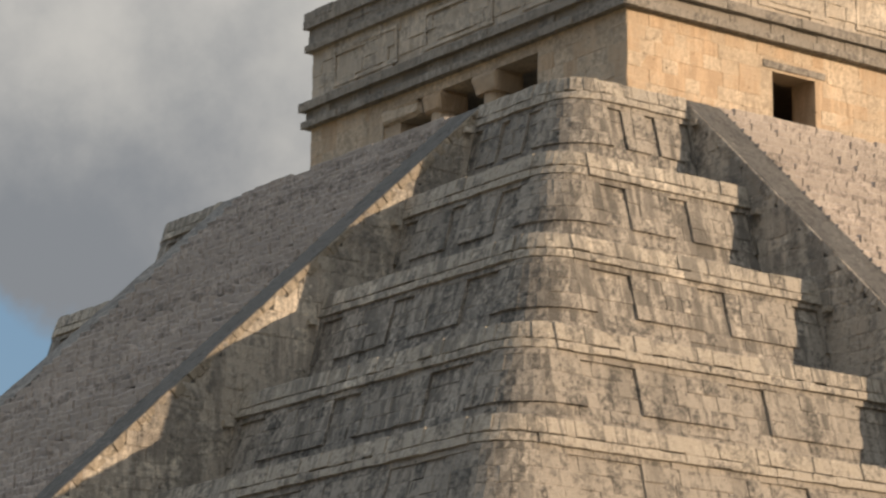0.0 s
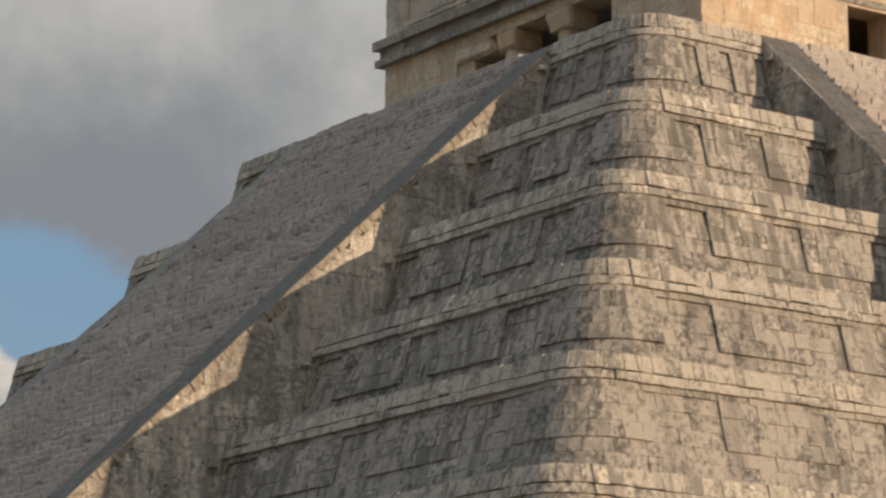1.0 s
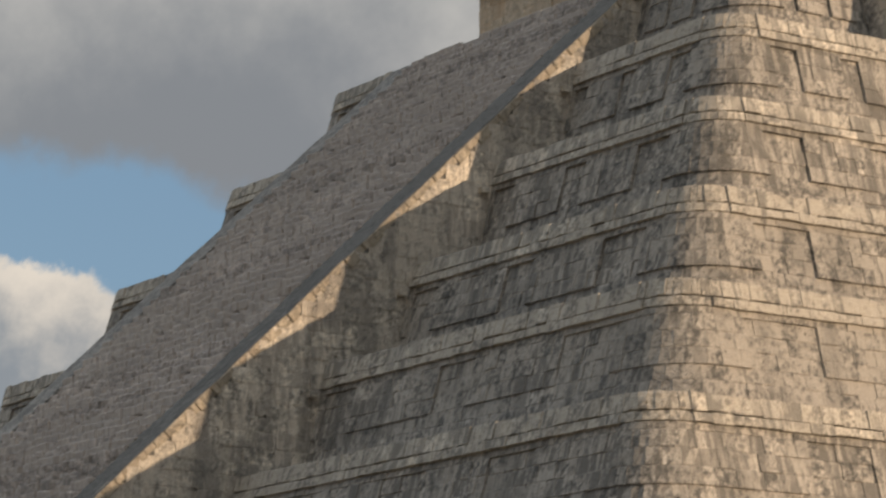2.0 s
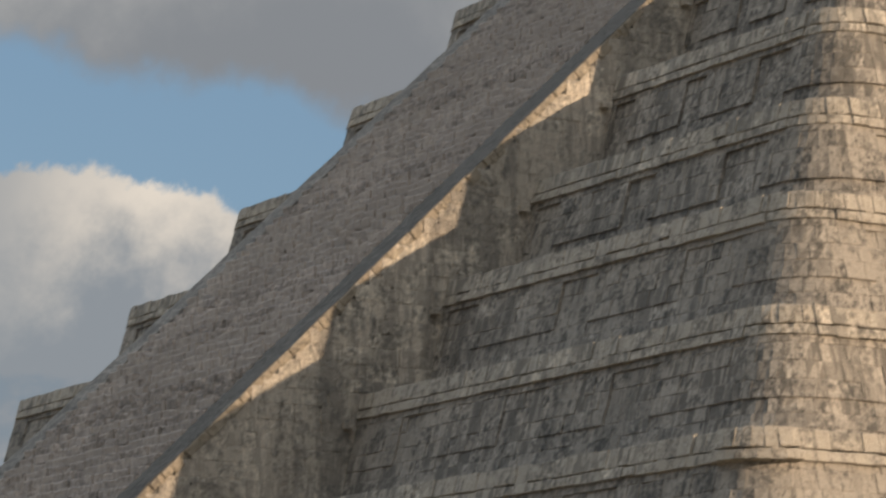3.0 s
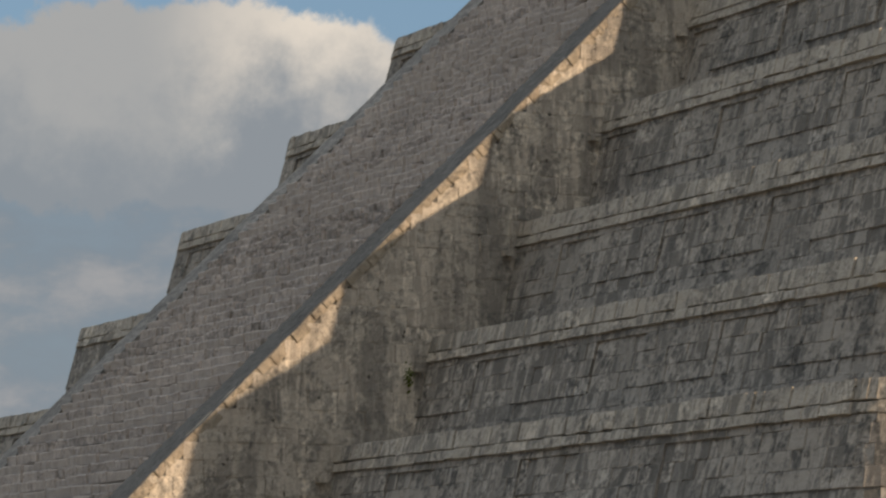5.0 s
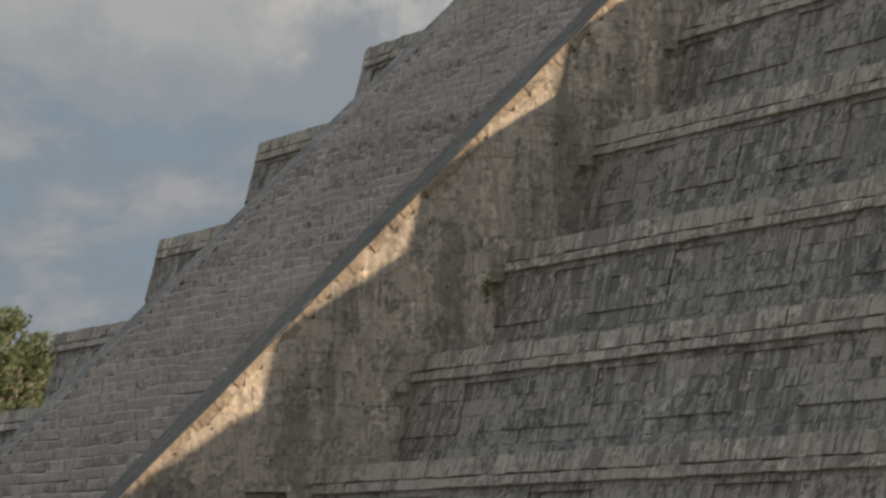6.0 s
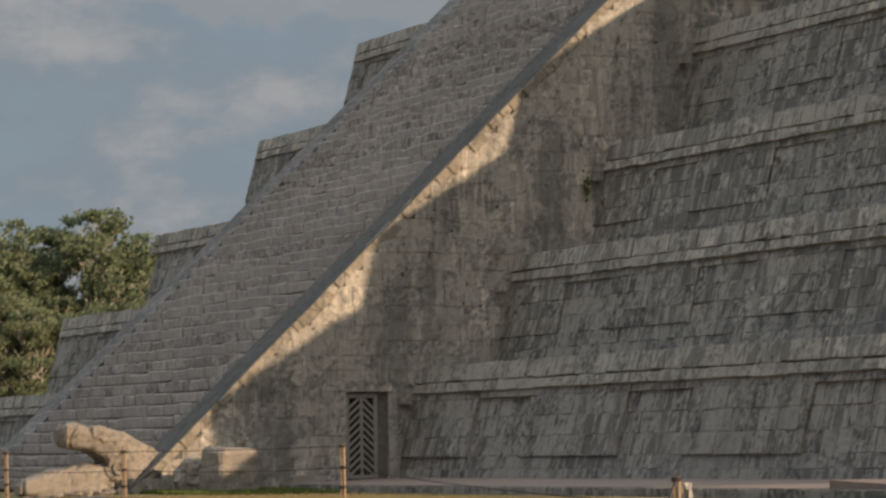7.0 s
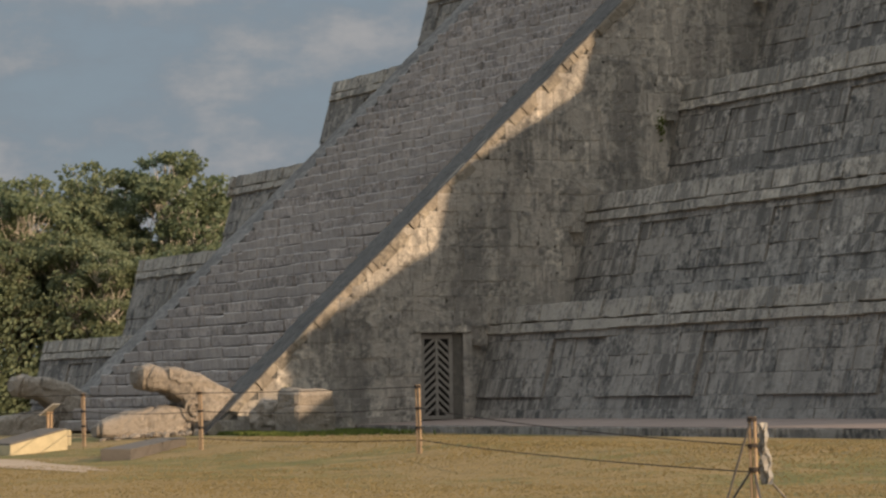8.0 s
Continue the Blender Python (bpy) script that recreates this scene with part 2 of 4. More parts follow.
def thing(name, label, category, where=None, group="", kind=""):
    ob = tagged(new(name), label, category, group, kind)
    if where is not None:
        ob.matrix_basis = where
    return ob


def add_box(bm, lo, hi, m=None, bevel=0.0, rough=0.0, rng=random):
    lo, hi = Vector(lo), Vector(hi)
    made = bmesh.ops.create_cube(bm, size=1.0)["verts"]
    for v in made:
        v.co = Vector(((lo[i] + hi[i]) / 2 + v.co[i] * (hi[i] - lo[i]) for i in range(3)))
    if bevel:
        edges = list({e for v in made for e in v.link_edges})
        made = bmesh.ops.bevel(bm, geom=edges, offset=bevel, segments=2, affect="EDGES", profile=0.5)["verts"]
    for v in made:
        if rough:
            v.co += Vector((rng.uniform(-rough, rough) for _ in range(3)))
        if m is not None:
            v.co = m @ v.co
    return made


def add_rod(bm, a, b, r0, r1=None, sides=8):
    a, b = Vector(a), Vector(b)
    r1 = r0 if r1 is None else r1
    q = (b - a).to_track_quat("Z", "Y").to_matrix()
    rings = []
    for p, r in ((a, r0), (b, r1)):
        rings.append([bm.verts.new(p + q @ Vector((r * math.cos(i * 2 * math.pi / sides), r * math.sin(i * 2 * math.pi / sides), 0))) for i in range(sides)])
    for i in range(sides):
        j = (i + 1) % sides
        bm.faces.new((rings[0][i], rings[0][j], rings[1][j], rings[1][i]))
    bm.faces.new(rings[1])
    bm.faces.new(rings[0][::-1])


# one rough-dressed block, in twelve wears: x along the course, y up, z outward, front at 0
BLOCK_FACES = [(0, 1, 5, 4), (1, 2, 6, 5), (2, 3, 7, 6), (3, 0, 4, 7), (4, 5, 9, 8), (5, 6, 10, 9), (6, 7, 11, 10), (7, 4, 8, 11), (8, 9, 10, 11)]
block_rng = random.Random(11)


def block_verts():
    out = [(-0.5, -0.5, -1), (0.5, -0.5, -1), (0.5, 0.5, -1), (-0.5, 0.5, -1)]
    j = lambda s: block_rng.uniform(-s, s)
    for sx, sy in ((-1, -1), (1, -1), (1, 1), (-1, 1)):
        out.append((sx * (0.5 - abs(j(0.004))), sy * (0.5 - abs(j(0.006))), -0.03 + j(0.025)))
    for sx, sy in ((-1, -1), (1, -1), (1, 1), (-1, 1)):
        out.append((sx * (0.488 - abs(j(0.02))), sy * (0.480 - abs(j(0.03))), j(0.035)))
    return np.array(out)


BLOCKS = [block_verts() for _ in range(12)]
BLOCK_MESHES = {}


def block_mesh(i, mat):
    key = (i, mat.name)
    if key not in BLOCK_MESHES:
        me = bpy.data.meshes.new("stone")
        me.from_pydata([tuple(map(float, v)) for v in BLOCKS[i]], [], BLOCK_FACES)
        me.materials.append(mat)
        BLOCK_MESHES[key] = me
    return BLOCK_MESHES[key]


class Stones:
    """Collects blocks, then links them one by one or joined into one mesh."""

    def __init__(self, seed):
        self.items, self.rng = [], random.Random(seed)

    def add(self, p, u, v, n, w, h, depth=0.16, mat=0, jut=0.015, key=0.0):
        r = self.rng
        u, v, n = Vector(u), Vector(v), Vector(n)
        tilt = r.uniform(-0.012, 0.012)
        u2 = (u + n * tilt).normalized()
        p = Vector(p) + n * r.uniform(-jut, jut)
        m = Matrix((u2 * w, v * h, n * depth)).transposed().to_4x4()
        m.translation = p
        self.items.append((m, r.randrange(12), mat, key))

    def link(self, mats, parent, singles=300, name="stone", stuff=True, rest_label="courses of weathered limestone blocks"):
        items = sorted(self.items, key=lambda i: i[3])
        for m, i, k, _ in items[:singles]:
            ob = new(name, block_mesh(i, mats[k]))
            ob.parent, ob.matrix_basis = parent, m
        if len(items) > singles:
            self.join(items[singles:], mats, parent)

    def join(self, items, mats, parent, name="masonry"):
        for k, mat in enumerate(mats):
            chosen = [i for i in items if i[2] == k]
            if not chosen:
                continue
            v = np.concatenate([BLOCKS[i] @ np.array(m.to_3x3()).T + np.array(m.translation) for m, i, _, _ in chosen])
            f = (np.array(BLOCK_FACES)[None] + 12 * np.arange(len(chosen))[:, None, None]).reshape(-1, 4)
            ob = mesh_object(name, v, f.tolist(), mat, parent)
            tagged(ob, kind="stuff")


def widths(rng, total, lo, hi):
    """Cuts a course into stone widths that fill it."""
    out = []
    left = total
    while left > hi:
        w = rng.uniform(lo, hi)
        if left - w < lo * 0.7:
            w = left / 2
        out.append(w)
        left -= w
    if left > 0.02:
        out.append(left)
    return out


# ---- the pyramid's numbers ----
HALF = [27.30, 25.04, 22.77, 20.56, 18.36, 16.04, 13.79, 11.46, 9.32]      # half width at each terrace's upper edge
TOP = [0.44, 2.78, 5.10, 7.47, 10.05, 12.71, 15.24, 17.90, 20.64, 23.30]   # foot, then the terraces' upper edges
ROUND, LEAN_IN = 0.8, 0.27
LEDGE = 2                      # the terrace whose corner moulding stands proud
WING = 5.79                    # half width of a staircase with its ramps
RAMP = 1.12                    # width of a ramp
FALL_Y, FALL = 9.32, 1.058     # a ramp's upper edge: out = FALL_Y + FALL * (23.3 - z)
GAPS = ((0.14, 0.248), (0.432, 0.545), (0.705, 0.815))   # recesses between the hanging panels, from staircase to corner
GAPS_FOOT = ((0.15, 0.26), (0.45, 0.563), (0.753, 0.865))           # on the lowest terrace
GAPS_HIGH = ((0.02, 0.13), (0.41, 0.52), (0.785, 0.94))            # on the upper terraces


def ramp_out(z):
    return FALL_Y + FALL * (TOP[9] - z)


def corner_path(a, s, off):
    """From the north stair round the north-west corner to the west stair: place, way along, way outward."""
    run, arc = a - ROUND - WING, ROUND * math.pi / 2
    c = a - ROUND
    if s < run:
        return Vector((WING + s, -(a + off), 0)), Vector((1, 0, 0)), Vector((0, -1, 0))
    if s < run + arc:
        t = (s - run) / ROUND - math.pi / 2
        n = Vector((math.cos(t), math.sin(t), 0))
        return Vector((c, -c, 0)) + n * (ROUND + off), Vector((-n.y, n.x, 0)), n
    return Vector((a + off, -c + (s - run - arc), 0)), Vector((0, 1, 0)), Vector((1, 0, 0))


def quarter_turn(i):
    return Matrix.Rotation(i * math.pi / 2, 4, "Z")


pyramid = thing("stepped_pyramid", "grey weathered limestone stepped pyramid with nine terraces", "pyramid")


def terrace(k):
    a, z0, z1 = HALF[k], TOP[k], TOP[k + 1]
    # solid core just behind the facing stones
    rings = []
    depth = 0.10
    for z, inner in ((z0 - 0.3, False), (z0, False), (z1 - 0.03, False), (z1 - 0.03, True)):
        off = (z1 - z) * LEAN_IN - depth - 0.13
        ring = []
        if inner:
            ring = [(0, 0, z)]
        else:
            c = a - ROUND
            for q in range(4):
                m = quarter_turn(q)
                for i in range(9):
                    t = -math.pi / 2 + i * math.pi / 16
                    ring.append(m @ Vector((c + (ROUND + off) * math.cos(t), -c + (ROUND + off) * math.sin(t), z)))
        rings.append(ring)
    verts = [v for r in rings for v in r]
    n = 36
    faces = [(i + n * r, (i + 1) % n + n * r, (i + 1) % n + n * (r + 1), i + n * (r + 1)) for r in (0, 1) for i in range(n)]
    faces += [(i + 2 * n, (i + 1) % n + 2 * n, 3 * n) for i in range(n)]
    core = mesh_object("terrace", verts, faces, MORTAR, pyramid)

    st = Stones(100 + k)
    rng = st.rng
    run, arc = a - ROUND - WING, ROUND * math.pi / 2
    full = 2 * run + arc

    def course(za, zb, s0, s1, proud, mat, lo, hi, jut=0.011, dep=0.17):
        ends = [s0] + [e for e in (run, run + arc) if s0 < e < s1] + [s1]
        for e0, e1 in zip(ends, ends[1:]):
            bend = e0 >= run - 0.01 and e1 <= run + arc + 0.01
            s = e0
            for w in widths(rng, e1 - e0, 0.11 if bend else lo, 0.19 if bend else hi):
                mid, zm = s + w / 2, (za + zb) / 2
                lip = proud
                if bend and mat == 1:   # the mouldings are worn flush where they turn the corner, but for one rebuilt ledge
                    lip = 0.16 if k == LEDGE else -0.005
                off = (z1 - zm) * LEAN_IN + lip
                p, u, nrm = corner_path(a, mid, off)
                up = (Vector((0, 0, 1)) - nrm * LEAN_IN).normalized()
                out = (nrm + Vector((0, 0, LEAN_IN))).normalized()
                p.z = zm
                wide = w * (1 + off / ROUND) * 1.02 if bend else w
                st.add(p, u, up, out, wide - 0.001, (zb - za) * 1.036 - (rng.uniform(0, 0.05) if mat == 1 else 0), dep, mat, jut * (0.5 if bend else 1), key=mid if k < 5 else -mid)
                s += w

    # pieces of the wall line: recesses and panels, mirrored about the corner
    cuts = []
    for f0, f1 in (GAPS_FOOT if k == 0 else GAPS if k < 4 else GAPS_HIGH):
        cuts.append((f0 * run, f1 * run))
    cuts += [(full - b, full - c) for c, b in cuts][::-1]
    # two-course moulding
    course(z1 - 0.37, z1, 0, full, 0.03, 1, 0.24, 0.52, 0.022, 0.30)
    course(z1 - 0.58, z1 - 0.37, 0, full, 0.042, 1, 0.3, 0.7, 0.012, 0.28)
    # string under the moulding, flush with the panels
    course(z1 - 0.72, z1 - 0.58, 0, full, -0.03, 0, 0.4, 0.8)
    low = z1 - (1.86 if k == 0 else 1.74)
    steps = 3
    edges = [0.0] + [e for c in cuts for e in c] + [full]
    for i in range(len(edges) - 1):
        recess = i % 2 == 1
        h = (z1 - 0.72 - low) / steps
        for r in range(steps):
            course(low + r * h, low + (r + 1) * h, edges[i], edges[i + 1], (-0.10 if k > 4 or k == 0 else -0.078) if recess else -0.03, 0, 0.22, 0.5, 0.014)
    rows = max(1, round((low - z0) / 0.3))
    h = (low - z0) / rows
    for r in range(rows):
        course(z0 + r * h, z0 + (r + 1) * h, 0, full, -0.09 if k > 4 or k == 0 else -0.066, 0, 0.25, 0.55)
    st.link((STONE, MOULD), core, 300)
    # the three other corners
    made = {}
    for q in (1, 2, 3):
        for idx, mat in enumerate((STONE, MOULD)):
            if idx not in made:
                chosen = [i for i in st.items if i[2] == idx]
                v = np.concatenate([BLOCKS[i] @ np.array(m.to_3x3()).T + np.array(m.translation) for m, i, _, _ in chosen])
                f = (np.array(BLOCK_FACES)[None] + 12 * np.arange(len(chosen))[:, None, None]).reshape(-1, 4)
                ob = mesh_object("masonry", v, f.tolist(), mat, core)
                made[idx] = ob.data
            else:
                ob = new("masonry", made[idx])
                ob.parent = core
            tagged(ob, kind="stuff")
            ob.matrix_basis = quarter_turn(q)


for k in range(9):
    terrace(k)


# ---- the four staircases ----
STEPS = 91
RISE = (TOP[9] - 0.30) / STEPS
step_rng = random.Random(5)


def step_mesh(seed, worn):
    """One step: a row of dressed stones with notched joints, some sunk, chipped or gone."""
    rng = random.Random(seed)
    inner = WING - RAMP + 0.06
    rows = []
    x = -inner
    for w in widths(rng, 2 * inner, 0.24 if worn else 0.30, 0.55 if worn else 0.80):
        jut, top = rng.uniform(-0.018, 0.018) * (1.7 if worn else 1.0), RISE - rng.choice((0, 0, 0.008, 0.015, 0.03)) * (1.8 if worn else 1.0)
        if rng.random() < (0.11 if worn else 0.06):
            jut, top = jut - (0.10 if worn else 0.05), RISE * (0.62 if worn else 0.8)      # a stone gone from the row
        notch = rng.choice((0.006, 0.010, 0.018))
        rows.append((x, -0.06, RISE * 0.8))
        for f in (notch / w, 0.5 + rng.uniform(-0.2, 0.2), 1 - notch / w):
            rows.append((x + w * f, jut + rng.uniform(-0.008, 0.008), top - rng.uniform(0, 0.012)))
        x += w
    rows.append((x, -0.06, RISE * 0.8))
    verts, faces = [], []
    for x, jut, top in rows:
        verts += [(x, 0.45, 0.0), (x, -jut + 0.03, 0.0), (x, -jut + 0.006, 0.03), (x, -jut, top - 0.022), (x, -jut + 0.02, top), (x, 0.45, RISE - 0.01)]
    for i in range(len(rows) - 1):
        for j in range(5):
            a = i * 6 + j
            faces.append((a, a + 6, a + 7, a + 1))
    n = len(verts) - 6
    faces += [(0, 1, 2, 3, 4, 5), (n + 5, n + 4, n + 3, n + 2, n + 1, n)]
    me = bpy.data.meshes.new("step")
    me.from_pydata(verts, [], faces)
    me.materials.append(STAIR)
    return me


STEP_MESHES = [[step_mesh(i + 50 * worn, worn) for i in range(16)] for worn in (0, 1)]


def ramp_slab(x0, x1, drop, za, zb, mat, parent, worn=0.035):
    """A sloping slab from height za to zb, its top uneven and its long edges ragged."""
    n, m = 150, 6
    verts, faces = [], []
    for i in range(n + 1):
        z = za + (zb - za) * i / n
        for j in range(m + 1):
            f = j / m
            rag = 0.05 * noise.noise((x0, z * 1.7, 3.0)) * (1 - f) + 0.02 * noise.noise((x1, z * 2.3, 9.0)) * f
            lift = worn * (noise.noise((x0 + f * 2.2, z * 1.3, 1.0)) + 0.5 * noise.noise((x0 + f * 6.0, z * 4.1, 5.0)) - 0.3)
            verts.append((x0 + (x1 - x0) * f + rag, -ramp_out(z), z + lift))
        verts += [(x1, -ramp_out(z), z - drop), (x0, -ramp_out(z), z - drop)]
    w = m + 3
    for i in range(n):
        a = i * w
        for j in range(w):
            k = (j + 1) % w
            faces.append((a + j, a + k, a + k + w, a + j + w))
    faces += [tuple(range(w))[::-1], tuple(range(n * w, n * w + w))]
    return mesh_object("ramp", verts, faces, mat, parent)


def staircase(q, detail):
    turn = quarter_turn(q)
    stair = new("staircase")
    stair.parent, stair.matrix_basis = pyramid, turn
    tagged(stair, "steep limestone staircase between two smooth ramps")
    # solid wedge
    foot, zf = ramp_out(0.3), 0.2
    inner = WING - 0.16
    prof = [(-foot + 0.4, zf), (-ramp_out(TOP[9]) + 0.05, TOP[9] - 0.36), (-6.0, TOP[9] - 0.36), (-6.0, zf)]
    verts = [(x, y, z) for x in (-inner, inner) for y, z in prof]
    faces = [(0, 1, 2, 3), (7, 6, 5, 4)] + [(i, i + 4, (i + 1) % 4 + 4, (i + 1) % 4) for i in range(4)]
    mesh_object("stair_core", verts, faces, MORTAR, stair)
    # steps
    for i in range(STEPS):
        z = 0.30 + i * RISE + 0.03
        ob = new("step", STEP_MESHES[int(q == 0 and 26 + (i * 5) % 9 < i < 82)][(i * 7 + q) % 16])
        ob.parent = stair
        ob.matrix_basis = Matrix.Translation((0, -ramp_out(z + RISE - 0.14), z))
    # ramps
    for side in (-1, 1):
        x0, x1 = sorted((side * (WING - RAMP), side * (WING - 0.02)))
        bare = q == 0 and side == -1      # the north stair's east ramp takes the paler limestone
        ramp_slab(x0, x1, 0.75, 0.32, TOP[9] - 0.02, PALERAMP if bare else PLASTER, stair, 0.03)
    # side walls
    for side in (1, -1) if detail else (1,):
        st = Stones(300 + q * 2 + side)
        rng = st.rng
        z = 0.25
        while z < TOP[9] - 0.25:
            h = rng.uniform(0.27, 0.42)
            zm = z + h / 2
            k = max(i for i in range(9) if z + h >= TOP[i] or i == 0)
            y_in = -(HALF[k] + (TOP[k + 1] - zm) * LEAN_IN) + 0.35
            y_out = -(ramp_out(zm + h / 2) - 0.02)
            runs = [(y_out, y_in)]
            if side == 1 and q == 0 and z < 2.2:
                runs = [(y_out, -28.95), (-28.02, y_in)]
            for ya, yb in runs:
                if yb - ya < 0.1:
                    continue
                y = ya
                for w in widths(rng, yb - ya, 0.24, 0.54):
                    st.add((side * WING, y + w / 2, zm), (0, side, 0), (0, 0, 1), (side, 0, 0), w - 0.001, h, 0.17, 0, 0.011, key=zm)
                    y += w
            z += h
        # sloping cap course along the ramp's edge
        along = Vector((0, -FALL, -1)).normalized()
        up = Vector((0, -1, FALL)).normalized()
        length = math.hypot(FALL, 1) * (TOP[9] - 0.35)
        s = 0.0
        for w in widths(rng, length, 0.14, 0.44):
            h = rng.uniform(0.14, 0.25)
            mid = Vector((side * (WING + 0.015), -ramp_out(TOP[9]), TOP[9])) + along * (s + w / 2) - up * (0.02 + h / 2)
            st.add(mid, along * side, up, (side, 0, 0), w - rng.choice((0.003, 0.006, 0.015)), h, 0.24, 1, 0.03 if q == 0 else 0.004, key=-1.0)
            s += w
        # stubs of stone where the terraces' mouldings meet the wall
        for k in range(9):
            st.add((side * (WING + 0.13), -(HALF[k] + 0.42), TOP[k + 1] - 0.72), (0, side, 0), (0, 0, 1), (side, 0, 0), 0.22, 0.13, 0.3, 0, 0.03, key=-2.0)
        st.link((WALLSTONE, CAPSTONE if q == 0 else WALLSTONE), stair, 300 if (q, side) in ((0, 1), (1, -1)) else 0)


staircase(0, True)
staircase(1, True)
staircase(2, False)
staircase(3, False)


# ---- plinth, ground ----
def ground_height(x, y):
    dx, dy = max(abs(x) - 31, 0), max(abs(y) - 34, 0)
    t = min(1.0, math.hypot(dx, dy) / 5.5)
    return 0.28 * (1 - t * t * (3 - 2 * t)) + 0.02 * noise.noise((x * 0.3, y * 0.3, 0))


def make_ground():
    steps = [0, 1, 2, 3.5, 5, 7, 9, 12, 16, 20, 26, 27, 28, 29, 30, 31, 32, 33, 34, 35, 36, 37, 38, 39, 40, 41, 42, 44, 46, 49, 52, 56, 60, 70, 90, 140, 250, 500, 1200, 4000]
    axis = [-s for s in steps[:0:-1]] + steps
    n = len(axis)
    verts = [(x, y, ground_height(x, y)) for y in axis for x in axis]
    faces = [(j * n + i, j * n + i + 1, (j + 1) * n + i + 1, (j + 1) * n + i) for j in range(n - 1) for i in range(n - 1)]
    ob = mesh_object("ground", verts, faces, LAWN, None, smooth=True)
    tagged(ob, "dry yellow-green lawn of a wide clearing", "lawn", kind="structure")


make_ground()

plinth = thing("plinth_pavement", "low worn stone platform edge round the pyramid's foot", "pavement", kind="structure")


def plinth_side(q):
    bm = bmesh.new()
    lo, hi = -30.5, -26.5
    m = quarter_turn(q)
    add_box(bm, (-30.4, lo + 0.06, 0.05), (30.4, hi, 0.43))
    for v in bm.verts:
        if v.co.z > 0.3 and v.co.y > -28:
            v.co.z = 0.55      # the paving falls outward
    bm.transform(m)
    part("paving", bm, EARTH, plinth)
    st = Stones(900 + q)
    x = 5.9
    for w in widths(st.rng, 30.5 - 5.9, 0.5, 1.1):
        st.add((x + w / 2, lo, 0.28), (1, 0, 0), (0, 0, 1), (0, -1, 0), w - 0.02, 0.28, 0.35, 0, 0.03, key=x)
        x += w
    x = -30.5
    for w in widths(st.rng, 30.5 - 5.9, 0.5, 1.1):
        st.add((x + w / 2, lo, 0.28), (1, 0, 0), (0, 0, 1), (0, -1, 0), w - 0.02, 0.28, 0.35, 0, 0.03, key=50)
        x += w
    st.items = [(m @ a, b, c, d) for a, b, c, d in st.items]
    st.link((STONE,), plinth, 300, "kerb_stone")


for q in range(4):
    plinth_side(q)


# ---- temple on the top platform ----
TX, TY, TZ = 7.0, 5.65, 23.28
temple = thing("temple", "square buff limestone temple with grey cornices on the pyramid's top", "temple")


